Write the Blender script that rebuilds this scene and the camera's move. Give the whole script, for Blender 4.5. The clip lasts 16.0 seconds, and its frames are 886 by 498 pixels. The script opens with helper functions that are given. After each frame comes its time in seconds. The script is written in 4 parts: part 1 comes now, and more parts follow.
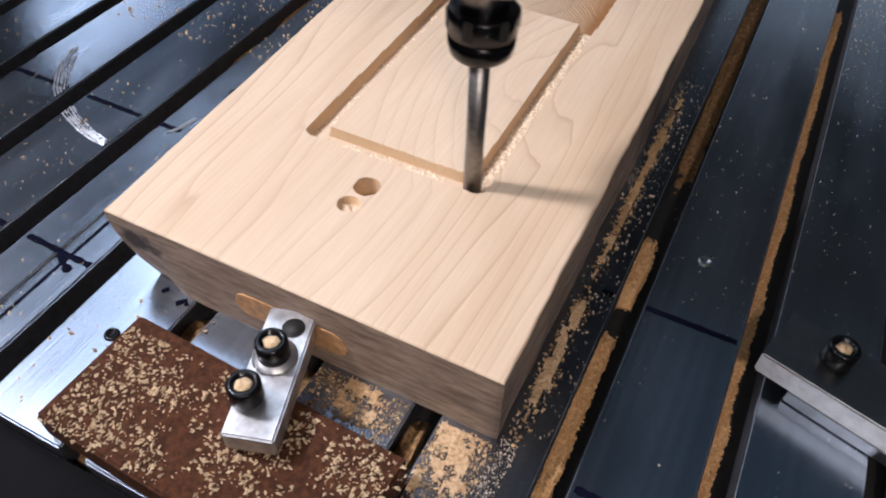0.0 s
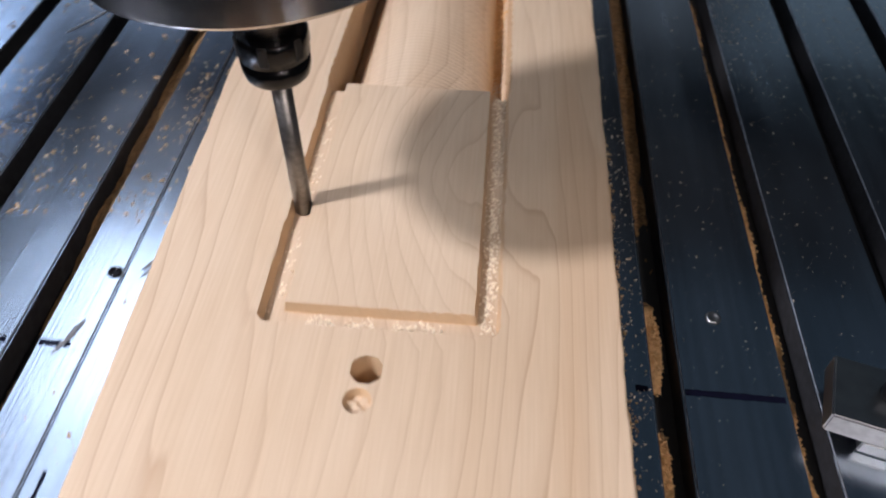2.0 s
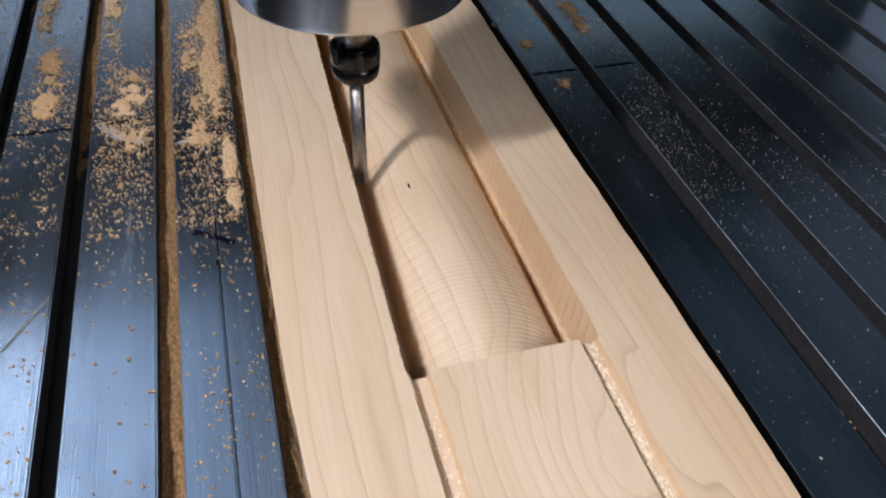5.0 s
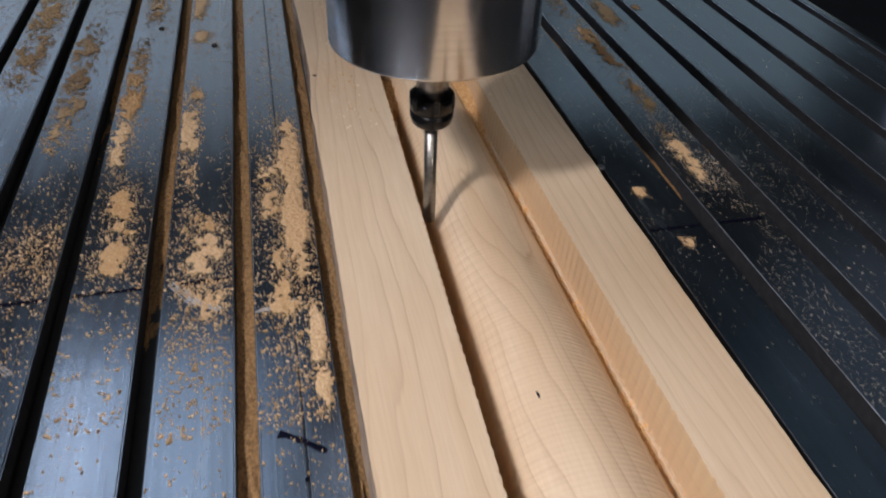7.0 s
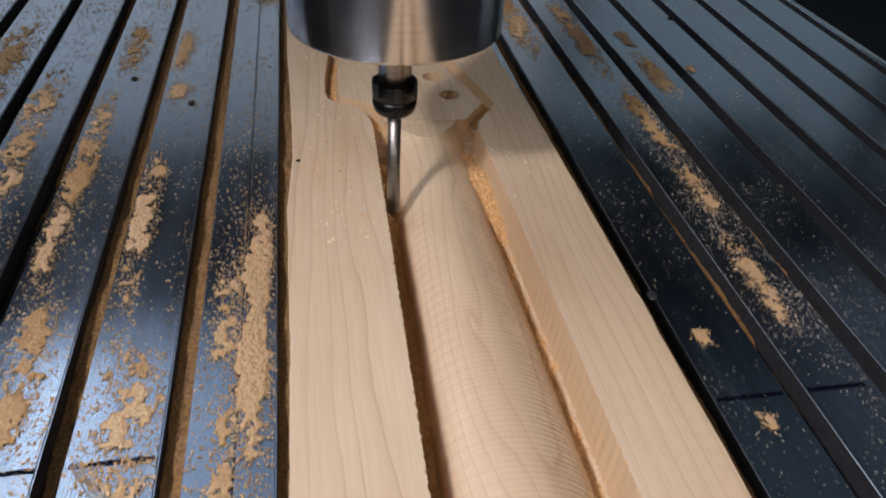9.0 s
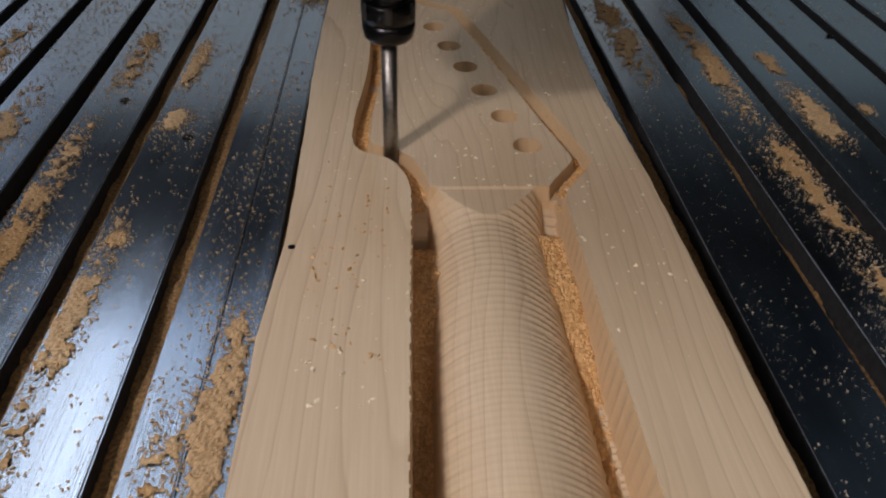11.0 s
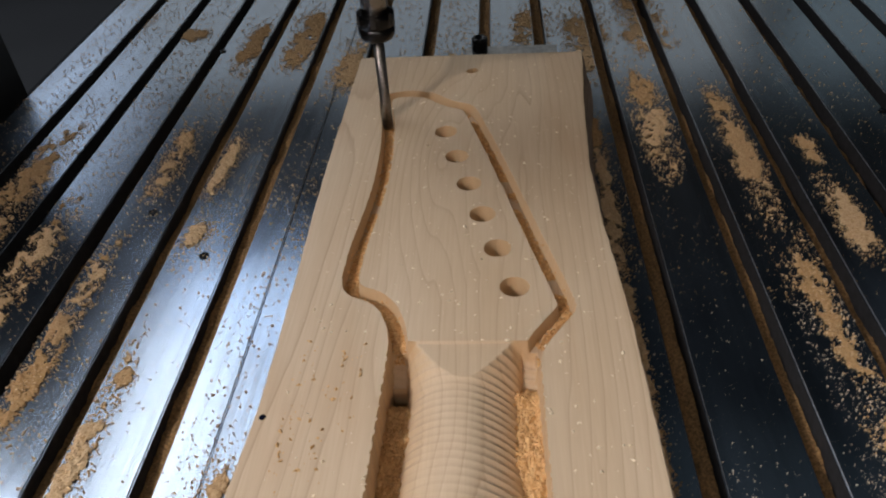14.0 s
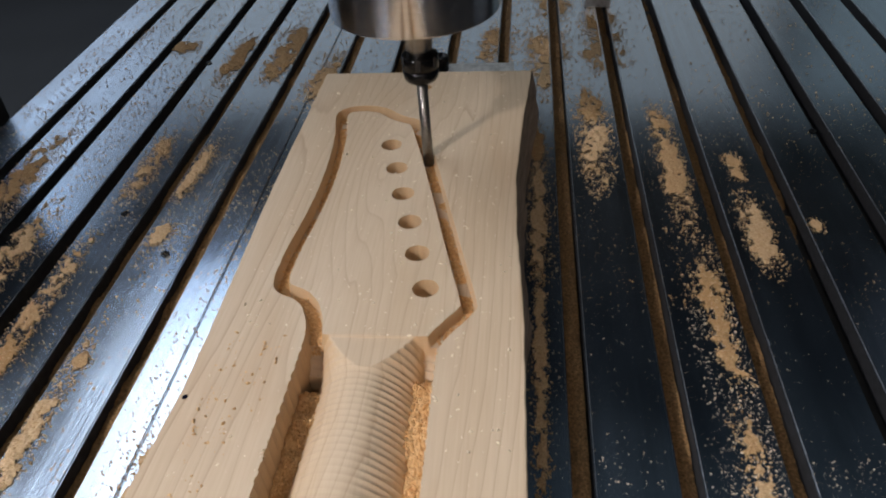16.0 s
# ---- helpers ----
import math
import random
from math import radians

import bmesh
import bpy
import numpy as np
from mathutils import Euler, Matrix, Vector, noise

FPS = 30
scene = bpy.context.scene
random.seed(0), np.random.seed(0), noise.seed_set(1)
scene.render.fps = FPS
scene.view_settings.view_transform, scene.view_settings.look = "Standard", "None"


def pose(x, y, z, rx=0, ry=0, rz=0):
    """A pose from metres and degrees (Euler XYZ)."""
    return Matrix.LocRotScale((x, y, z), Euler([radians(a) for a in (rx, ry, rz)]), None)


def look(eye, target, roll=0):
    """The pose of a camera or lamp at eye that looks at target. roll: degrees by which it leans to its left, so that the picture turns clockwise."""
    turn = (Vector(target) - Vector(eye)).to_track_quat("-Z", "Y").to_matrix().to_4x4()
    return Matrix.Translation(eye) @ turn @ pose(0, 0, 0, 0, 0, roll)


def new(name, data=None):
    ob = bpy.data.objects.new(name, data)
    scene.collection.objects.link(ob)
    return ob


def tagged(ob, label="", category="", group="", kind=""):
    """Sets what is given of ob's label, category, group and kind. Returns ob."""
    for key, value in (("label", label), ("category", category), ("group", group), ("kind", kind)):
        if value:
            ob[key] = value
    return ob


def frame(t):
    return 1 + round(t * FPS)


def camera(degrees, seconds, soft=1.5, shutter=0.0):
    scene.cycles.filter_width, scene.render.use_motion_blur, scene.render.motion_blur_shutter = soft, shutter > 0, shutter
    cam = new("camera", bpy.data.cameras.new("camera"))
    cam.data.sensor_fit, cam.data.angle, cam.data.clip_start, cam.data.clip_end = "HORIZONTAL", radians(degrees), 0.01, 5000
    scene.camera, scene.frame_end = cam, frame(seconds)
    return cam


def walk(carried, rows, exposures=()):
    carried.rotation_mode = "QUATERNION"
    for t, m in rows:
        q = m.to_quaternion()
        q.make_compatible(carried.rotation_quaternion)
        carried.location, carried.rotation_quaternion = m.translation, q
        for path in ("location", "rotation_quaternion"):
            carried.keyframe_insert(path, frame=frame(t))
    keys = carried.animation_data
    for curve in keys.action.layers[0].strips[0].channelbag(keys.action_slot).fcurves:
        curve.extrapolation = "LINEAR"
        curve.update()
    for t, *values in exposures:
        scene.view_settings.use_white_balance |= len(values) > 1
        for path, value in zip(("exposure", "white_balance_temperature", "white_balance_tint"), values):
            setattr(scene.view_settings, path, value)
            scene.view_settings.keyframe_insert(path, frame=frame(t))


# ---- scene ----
cam = camera(61.45, 16.0, 2.0, 0.5)
PATH = [
    (0, (0.0924, -0.0954, 0.1864), (-0.402, 0.933, -1.074), 1.59),
    (0.5, (0.0912, -0.0952, 0.1871), (-0.400, 0.939, -1.070), 1.47),
    (1, (0.0784, -0.0930, 0.1873), (-0.374, 0.960, -1.068), 2.36),
    (1.5, (0.0483, -0.0799, 0.1808), (-0.249, 1.031, -1.071), 4.29),
    (2, (0.0258, -0.0557, 0.1909), (-0.068, 1.071, -1.078), 0.40),
    (2.5, (-0.0041, -0.0485, 0.1888), (0.133, 1.086, -1.070), 0.50),
    (3, (-0.0332, -0.0480, 0.1999), (0.259, 1.085, -1.034), 1.37),
    (3.5, (-0.0586, -0.0329, 0.2162), (0.298, 1.127, -0.974), 2.33),
    (4, (-0.0669, -0.0143, 0.2183), (0.302, 1.134, -0.980), 3.35),
    (4.2, (-0.0658, -0.0047, 0.2202), (0.297, 1.144, -0.979), 2.91),
    (6.5, (-0.0849, 0.0765, 0.2247), (0.298, 1.327, -0.861), 2.73),
    (7, (-0.0875, 0.1030, 0.2264), (0.234, 1.390, -0.837), 2.41),
    (7.5, (-0.0754, 0.1394, 0.2231), (0.239, 1.429, -0.839), 2.81),
    (8, (-0.0725, 0.1641, 0.2220), (0.230, 1.467, -0.827), 3.35),
    (8.5, (-0.0614, 0.1796, 0.2215), (0.216, 1.493, -0.822), 3.22),
    (9, (-0.0592, 0.2049, 0.2179), (0.217, 1.514, -0.831), 3.70),
    (9.2, (-0.0606, 0.2171, 0.2183), (0.211, 1.540, -0.814), 4.04),
    (11.3, (-0.0277, 0.3361, 0.1749), (0.044, 1.664, -0.884), 1.24),
    (11.5, (-0.0259, 0.3395, 0.1811), (0.037, 1.672, -0.872), 0.69),
    (12, (-0.0202, 0.3431, 0.1907), (0.022, 1.687, -0.850), -0.01),
    (12.5, (-0.0146, 0.3470, 0.1946), (0.005, 1.695, -0.841), -0.21),
    (13, (-0.0073, 0.3589, 0.2047), (-0.026, 1.696, -0.844), -0.88),
    (13.5, (0.0023, 0.3653, 0.2157), (-0.073, 1.686, -0.853), -2.90),
    (14, (0.0116, 0.3636, 0.2241), (-0.113, 1.675, -0.851), -4.19),
    (14.5, (0.0184, 0.3650, 0.2284), (-0.104, 1.688, -0.832), -3.48),
    (15, (0.0329, 0.3619, 0.2295), (-0.128, 1.675, -0.839), -3.64),
    (15.5, (0.0497, 0.3571, 0.2359), (-0.128, 1.662, -0.839), -3.84),
    (16, (0.0599, 0.3426, 0.2423), (-0.124, 1.654, -0.824), -4.48),
]
# the phone's own exposure and white balance drift along the way
GRADE = [(0, -0.05, 6000, 18), (1.5, -0.16, 6100, 18), (2.5, -0.31, 6000, 16), (4, -0.21, 5850, 14), (6.5, -0.38, 6450, 15), (9, -0.28, 6500, 16), (11.3, -0.72, 6900, 16), (12.5, -0.52, 6800, 15), (14.5, -0.38, 7050, 15), (16, -0.20, 6650, 13)]
walk(cam, [(t, look(eye, target, roll)) for t, eye, target, roll in PATH], GRADE)


# ---- light ----
world = bpy.data.worlds.new("world")
scene.world = world
world.use_nodes = True
world.node_tree.nodes["Background"].inputs[0].default_value = (1.0, 0.84, 0.70, 1)
world.node_tree.nodes["Background"].inputs[1].default_value = 0.06


def lamp(name, kind, place, target, power, colour, size):
    data = bpy.data.lights.new(name, kind)
    data.energy, data.color = power, colour
    if kind == "AREA":
        data.shape, data.size, data.size_y = "RECTANGLE", size[0], size[1]
    else:
        data.shadow_soft_size = size
    ob = new(name, data)
    ob.matrix_world = look(place, target)
    return tagged(ob, "light of the workshop and its added fill", "lamp", kind="structure")


for place, power in (((-0.53, -0.10, 0.71), 34.5), ((-0.47, -0.33, 0.71), 5.5)):
    work = lamp("work_light", "SPOT", place, (0.0, 0.20, 0), power, (1.0, 0.975, 0.975), 0.04)
    work.data.spot_size, work.data.spot_blend = radians(74), 1.0
lamp("side_light", "POINT", (0.25, -0.31, 0.38), (0, 0, 0), 4.2, (1.0, 0.88, 0.76), 0.02)
lamp("ceiling_and_fill_light", "AREA", (-2.03, 1.85, 2.12), (-2.03, 1.85, 0.0), 62, (0.80, 0.90, 1.0), (1.84, 1.5))
# next four panels are unseen, added to grade the tones mirrored in the table
lamp("ceiling_and_fill_light", "AREA", (-1.85, 3.02, 2.12), (-1.85, 3.02, 0.0), 27, (0.58, 0.76, 1.0), (2.2, 0.8))
lamp("ceiling_and_fill_light", "AREA", (-2.0, 0.68, 2.12), (-2.0, 0.68, 0.0), 13, (0.80, 0.90, 1.0), (1.8, 0.8))
lamp("ceiling_and_fill_light", "AREA", (-0.68, 1.7, 2.12), (-0.68, 1.7, 0.0), 4.4, (0.66, 0.82, 1.0), (0.8, 1.7))
lamp("ceiling_and_fill_light", "AREA", (1.3, 0.75, 2.12), (1.3, 0.75, 0.0), 1.4, (0.58, 0.84, 1.0), (2.7, 2.5))
lamp("ceiling_and_fill_light", "AREA", (0.0, -1.7, 2.12), (0.0, -1.7, 0.0), 9.0, (1.0, 0.97, 0.93), (0.5, 0.35))
# unseen panels, added for the pale back wall mirrored in the table
lamp("back_wall_fill", "AREA", (-0.25, 3.5, 1.05), (-0.25, 0.0, 0.95), 4.6, (0.84, 0.94, 0.96), (2.7, 1.1))
lamp("back_wall_fill", "AREA", (-2.3, 3.5, 1.3), (-2.3, 0.0, 1.2), 5.5, (0.70, 0.84, 1.0), (1.35, 1.6))
lamp("back_wall_fill", "AREA", (2.1, 3.5, 1.35), (2.1, 0.0, 1.25), 2.4, (0.70, 0.92, 1.0), (1.7, 1.4))

# ---- materials ----


class Mat:
    """A node material under construction."""

    def __init__(self, name, colour=(0.5, 0.5, 0.5), rough=0.5, metal=0.0):
        self.m = bpy.data.materials.new(name)
        self.m.use_nodes = True
        self.t = self.m.node_tree
        self.b = self.t.nodes["Principled BSDF"]
        self.b.inputs["Base Color"].default_value = (*colour, 1)
        self.b.inputs["Roughness"].default_value = rough
        self.b.inputs["Metallic"].default_value = metal
        self.co = self.node("ShaderNodeTexCoord").outputs["Object"]

    def node(self, kind, **inputs):
        n = self.t.nodes.new(kind)
        for k, v in inputs.items():
            self.put(n, k, v)
        return n

    def put(self, n, k, v):
        sock = n.inputs[int(k[1:])] if k[0] == "i" and k[1:].isdigit() else n.inputs[k]
        if isinstance(v, bpy.types.NodeSocket):
            self.t.links.new(v, sock)
        else:
            sock.default_value = v

    def scaled(self, sx, sy, sz, co=None):
        n = self.node("ShaderNodeMapping", Vector=co or self.co)
        n.inputs["Scale"].default_value = (sx, sy, sz)
        return n.outputs[0]

    def noise(self, co, scale, detail=3.0, rough=0.55, distort=0.0):
        n = self.node("ShaderNodeTexNoise", Vector=co, Scale=scale, Detail=detail, Roughness=rough, Distortion=distort)
        return n.outputs["Fac"]

    def ramp(self, fac, *stops):
        n = self.node("ShaderNodeValToRGB", Fac=fac)
        while len(n.color_ramp.elements) < len(stops):
            n.color_ramp.elements.new(0.5)
        for e, (p, c) in zip(n.color_ramp.elements, stops):
            e.position = p
            e.color = (*c, 1) if isinstance(c, tuple) else (c, c, c, 1)
        return n.outputs[0]

    def mix(self, fac, a, b, blend="MIX"):
        n = self.t.nodes.new("ShaderNodeMix")
        n.data_type, n.blend_type = "RGBA", blend
        for i, v in ((0, fac), (6, a), (7, b)):
            if isinstance(v, bpy.types.NodeSocket):
                self.t.links.new(v, n.inputs[i])
            else:
                n.inputs[i].default_value = (*v, 1) if isinstance(v, tuple) else v
        return n.outputs[2]

    def math(self, op, a, b=0.0, c=0.0):
        n = self.t.nodes.new("ShaderNodeMath")
        n.operation = op
        for i, v in enumerate((a, b, c)):
            if isinstance(v, bpy.types.NodeSocket):
                self.t.links.new(v, n.inputs[i])
            else:
                n.inputs[i].default_value = v
        return n.outputs[0]

    def bump(self, height, strength=0.3, distance=0.001, normal=None):
        n = self.node("ShaderNodeBump", Height=height, Strength=strength, Distance=distance)
        if normal:
            self.t.links.new(normal, n.inputs["Normal"])
        return n.outputs[0]

    def set(self, **inputs):
        for k, v in inputs.items():
            self.put(self.b, k.replace("_", " "), v)
        return self.m


def wood_material():
    m = Mat("maple", rough=0.55)
    sep = m.node("ShaderNodeSeparateXYZ", Vector=m.co)
    big = m.noise(m.scaled(11, 2.6, 4), 1.0, 2.0, 0.5)
    mid = m.noise(m.scaled(60, 10, 30), 1.0, 3.0, 0.6)
    x = m.math("ADD", sep.outputs[0], m.math("MULTIPLY", big, 0.085))
    x = m.math("ADD", x, m.math("MULTIPLY", m.noise(m.scaled(48, 1.2, 3), 1.0, 1.0), 0.028))
    # closer rings in the outer part of the board, and two cathedral figures
    x = m.math("ADD", x, m.math("MULTIPLY", m.math("MAXIMUM", m.math("SUBTRACT", sep.outputs[0], 0.03), 0.0), 0.55))
    for cx, cy, sx, sy, lift in ((0.011, 0.119, 26, 15, 0.030), (-0.006, 0.40, 42, 9, 0.026), (-0.016, 0.67, 27, 10, 0.024)):
        n = m.node("ShaderNodeMapping", Vector=m.co)
        n.inputs["Location"].default_value, n.inputs["Scale"].default_value = (-cx * sx, -cy * sy, 0), (sx, sy, 0)
        away = m.t.nodes.new("ShaderNodeVectorMath")
        away.operation = "LENGTH"
        m.t.links.new(n.outputs[0], away.inputs[0])
        x = m.math("ADD", x, m.math("MULTIPLY", m.ramp(away.outputs["Value"], (0.0, 1.0), (0.4, 0.62), (1.0, 0.0)), lift))
    x = m.math("ADD", x, m.math("MULTIPLY", sep.outputs[2], 0.6))
    x = m.math("ADD", x, m.math("MULTIPLY", mid, 0.006))
    tooth = m.math("FRACT", m.math("MULTIPLY", x, 132.0))
    late = m.ramp(tooth, (0.0, 0.0), (0.62, 0.05), (0.86, 0.35), (0.96, 1.0), (1.0, 0.0))
    width = m.noise(m.scaled(40, 3, 10), 1.0, 2.0)
    late = m.math("MULTIPLY", late, m.ramp(width, (0.30, 0.16), (0.7, 0.58)))
    fine = m.noise(m.scaled(1100, 30, 1100), 1.0, 3.0, 0.6)
    blotch = m.noise(m.scaled(26, 7, 22), 1.0, 4.0, 0.6)
    fleck = m.noise(m.scaled(700, 90, 700), 1.0, 2.0)
    base = m.ramp(blotch, (0.3, (0.60, 0.445, 0.290)), (0.7, (0.70, 0.550, 0.388)))
    figure = m.noise(m.scaled(34, 5, 30), 1.0, 3.0, 0.5, 0.6)
    base = m.mix(m.ramp(figure, (0.56, 0.0), (0.66, 0.38)), base, (0.56, 0.375, 0.225))
    base = m.mix(late, base, (0.37, 0.215, 0.115))
    base = m.mix(m.ramp(fine, (0.36, 0.0), (0.72, 0.24)), base, (0.46, 0.30, 0.18))
    base = m.mix(m.ramp(fleck, (0.70, 0.0), (0.80, 0.14)), base, (0.40, 0.23, 0.12))
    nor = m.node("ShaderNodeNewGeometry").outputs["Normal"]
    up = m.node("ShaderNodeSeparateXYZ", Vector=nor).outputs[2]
    # steep faces are tinted warmer and darker than the upper ones
    steep = m.math("MULTIPLY", m.ramp(up, (0.35, 1.0), (0.75, 0.0)), 0.75)
    base = m.mix(steep, base, (0.60, 0.40, 0.22))
    return m.set(Base_Color=base, Normal=m.bump(fine, 0.10, 0.0004), Roughness=m.ramp(fine, (0.3, 0.5), (0.7, 0.64)))


def bark_material():
    m = Mat("sawn_edge", rough=0.8)
    n1 = m.noise(m.scaled(70, 40, 420), 1.0, 6.0, 0.7)
    n2 = m.noise(m.co, 22.0, 3.0)
    base = m.ramp(n1, (0.3, (0.13, 0.08, 0.05)), (0.65, (0.42, 0.31, 0.225)))
    base = m.mix(m.ramp(n2, (0.55, 0.0), (0.70, 0.85)), base, (0.04, 0.026, 0.02))
    # black stain at the front corner
    n = m.node("ShaderNodeMapping", Vector=m.co)
    n.inputs["Location"].default_value, n.inputs["Scale"].default_value = (0.056 * 60, 0, -0.019 * 95), (60, 60, 95)
    away = m.t.nodes.new("ShaderNodeVectorMath")
    away.operation = "LENGTH"
    m.t.links.new(n.outputs[0], away.inputs[0])
    edge = m.math("ADD", away.outputs["Value"], m.math("MULTIPLY", m.noise(m.co, 160.0, 3.0), 0.9))
    base = m.mix(m.ramp(edge, (0.75, 0.9), (1.25, 0.0)), base, (0.018, 0.012, 0.01))
    return m.set(Base_Color=base, Normal=m.bump(n1, 0.4, 0.001))


def alu_material():
    m = Mat("milled_aluminium", rough=0.3, metal=1.0)
    brush = m.noise(m.scaled(1500, 5, 1500), 1.0, 2.0)
    streak = m.noise(m.scaled(260, 3, 260), 1.0, 3.0)
    smear = m.noise(m.scaled(34, 12, 34), 1.0, 4.0)
    specks = m.noise(m.co, 700.0, 2.0)
    base = m.ramp(smear, (0.3, (0.31, 0.36, 0.43)), (0.7, (0.43, 0.50, 0.59)))
    base = m.mix(m.ramp(streak, (0.35, 0.35), (0.6, 0.0)), base, (0.25, 0.27, 0.30))
    base = m.mix(m.ramp(specks, (0.72, 0.0), (0.78, 0.5)), base, (0.08, 0.07, 0.06))
    rough = m.math("ADD", m.ramp(smear, (0.3, 0.15), (0.7, 0.24)), m.math("MULTIPLY", streak, 0.07))
    return m.set(Base_Color=base, Roughness=rough, Normal=m.bump(brush, 0.13, 0.0003))


def steel_material():
    m = Mat("turned_steel", rough=0.25, metal=1.0)
    n = m.noise(m.scaled(8, 8, 700), 1.0, 2.0)
    grime = m.noise(m.co, 70.0, 4.0)
    base = m.ramp(n, (0.3, (0.55, 0.52, 0.50)), (0.7, (0.63, 0.60, 0.575)))
    base = m.mix(m.ramp(grime, (0.60, 0.0), (0.72, 0.35)), base, (0.30, 0.25, 0.21))
    turn = m.t.nodes.new("ShaderNodeTangent")
    turn.direction_type, turn.axis = "RADIAL", "Z"
    return m.set(Base_Color=base, Roughness=m.ramp(grime, (0.3, 0.15), (0.7, 0.22)), Normal=m.bump(n, 0.02, 0.0001), Anisotropic=0.75, Anisotropic_Rotation=0.25, Tangent=turn.outputs[0])


def dust_material(name, pale, warm, deep):
    m = Mat(name, rough=0.9)
    n = m.noise(m.co, 900.0, 3.0)
    isl = m.node("ShaderNodeNewGeometry").outputs["Random Per Island"]
    base = m.ramp(isl, (0.0, warm), (1.0, pale))
    base = m.mix(m.ramp(n, (0.35, 0.45), (0.6, 0.0)), base, deep)
    return m.set(Base_Color=base, Normal=m.bump(n, 0.6, 0.0008))


def plain(name, colour, rough=0.5, metal=0.0, scale=200.0, vary=0.25):
    m = Mat(name, colour, rough, metal)
    n = m.noise(m.co, scale, 3.0)
    dark = tuple(c * (1 - vary) for c in colour)
    return m.set(Base_Color=m.ramp(n, (0.35, dark), (0.65, colour)), Normal=m.bump(n, 0.15, 0.0005))


WOOD, BARK, ALU, STEEL, DUST = wood_material(), bark_material(), alu_material(), steel_material(), dust_material("wood_dust", (0.74, 0.55, 0.34), (0.50, 0.31, 0.14), (0.38, 0.19, 0.07))
# coarser dust, its orange raised to stand in for light bounced in cuts
COARSE = dust_material("coarse_bounce_dust", (0.84, 0.55, 0.27), (0.62, 0.34, 0.13), (0.42, 0.21, 0.07))
BLACK = plain("blackened_steel", (0.012, 0.012, 0.013), 0.25, 0.6, 300)
# near black that stands for the shade in slots, sockets and notches
SHADE = plain("recess_shade", (0.02, 0.018, 0.016), 0.6, 0.0, 300)
BROWN = plain("brown_board", (0.085, 0.030, 0.012), 0.9, 0.0, 600, 0.6)
BROWN.node_tree.nodes["Principled BSDF"].inputs["Specular IOR Level"].default_value = 0.2
CARBIDE = plain("carbide", (0.30, 0.285, 0.27), 0.38, 1.0, 500)
NOSE = plain("spindle_nose", (0.36, 0.345, 0.33), 0.25, 1.0, 300)
INK = plain("marker_ink", (0.003, 0.0035, 0.012), 0.95)
INK.node_tree.nodes["Principled BSDF"].inputs["Specular IOR Level"].default_value = 0.08
ROOMWALL = plain("room_wall", (0.13, 0.14, 0.15), 0.9, 0.0, 3)
CEIL = plain("room_ceiling", (0.09, 0.10, 0.115), 0.9, 0.0, 3)
FRESH = plain("fresh_cut_wood", (0.60, 0.32, 0.13), 0.7, 0.0, 300, 0.4)
CHROME = plain("bright_steel", (0.66, 0.65, 0.645), 0.40, 0.9, 260, 0.35)
FRONTLIT = plain("front_lit_face", (0.72, 0.72, 0.72), 0.55, 0.35, 300, 0.2)
SCRATCH = plain("bright_scratch", (0.52, 0.54, 0.57), 0.35, 0.65, 900, 0.3)
BLUE = plain("blue_ink", (0.01, 0.015, 0.22), 0.4)
DARKSTEEL = plain("dull_steel", (0.34, 0.34, 0.34), 0.3, 1.0, 120, 0.2)
RAIL = plain("black_rail", (0.005, 0.005, 0.006), 0.9, 0.0, 100)
RAIL.node_tree.nodes["Principled BSDF"].inputs["Specular IOR Level"].default_value = 0.15
OLDDUST = plain("old_dust", (0.36, 0.20, 0.08), 0.95, 0.0, 900, 0.6)
SLOTSHADE = plain("slot_wall_shade", (0.035, 0.036, 0.040), 0.7, 0.2, 300, 0.4)
LIP = plain("slot_lip", (0.42, 0.45, 0.49), 0.38, 0.9, 300, 0.4)
# raised pale to stand in for light off and through thin flakes
CURL = plain("lit_curl", (0.93, 0.80, 0.60), 0.7, 0.0, 500, 0.12)
COOLCHIP = dust_material("cool_lit_chip", (0.86, 0.74, 0.58), (0.70, 0.55, 0.40), (0.50, 0.36, 0.24))
CHIP = plain("fresh_chip", (0.60, 0.44, 0.26), 0.85, 0.0, 500, 0.35)
FLOOR = plain("dark_floor", (0.012, 0.012, 0.013), 0.9, 0.0, 3)
POLISHED = plain("polished_steel", (0.50, 0.50, 0.50), 0.16, 1.0, 120, 0.15)
LITPLATE = plain("lit_grey_plate", (0.36, 0.39, 0.42), 0.45, 0.1, 60, 0.15)
PAINT = plain("grey_paint", (0.02, 0.021, 0.023), 0.5, 0.0, 60)

# ---- building helpers ----


def link(name, bm, material, parent=None, label=""):
    me = bpy.data.meshes.new(name)
    bm.to_mesh(me)
    bm.free()
    for mat in (material if isinstance(material, (list, tuple)) else [material]):
        me.materials.append(mat)
    ob = new(name, me)
    if parent:
        ob.parent = parent
    if label:
        ob["label"] = label
    return ob


part = link


def box(x0, x1, y0, y1, z0, z1, bevel=0.0, segments=2):
    bm = bmesh.new()
    bmesh.ops.create_cube(bm, size=1)
    for v in bm.verts:
        v.co = Vector((x0 + (v.co.x + 0.5) * (x1 - x0), y0 + (v.co.y + 0.5) * (y1 - y0), z0 + (v.co.z + 0.5) * (z1 - z0)))
    if bevel:
        bmesh.ops.bevel(bm, geom=bm.edges[:], offset=bevel, segments=segments, affect="EDGES")
    return bm


def turned(bm, m):
    bmesh.ops.transform(bm, matrix=m, verts=bm.verts[:])
    return bm


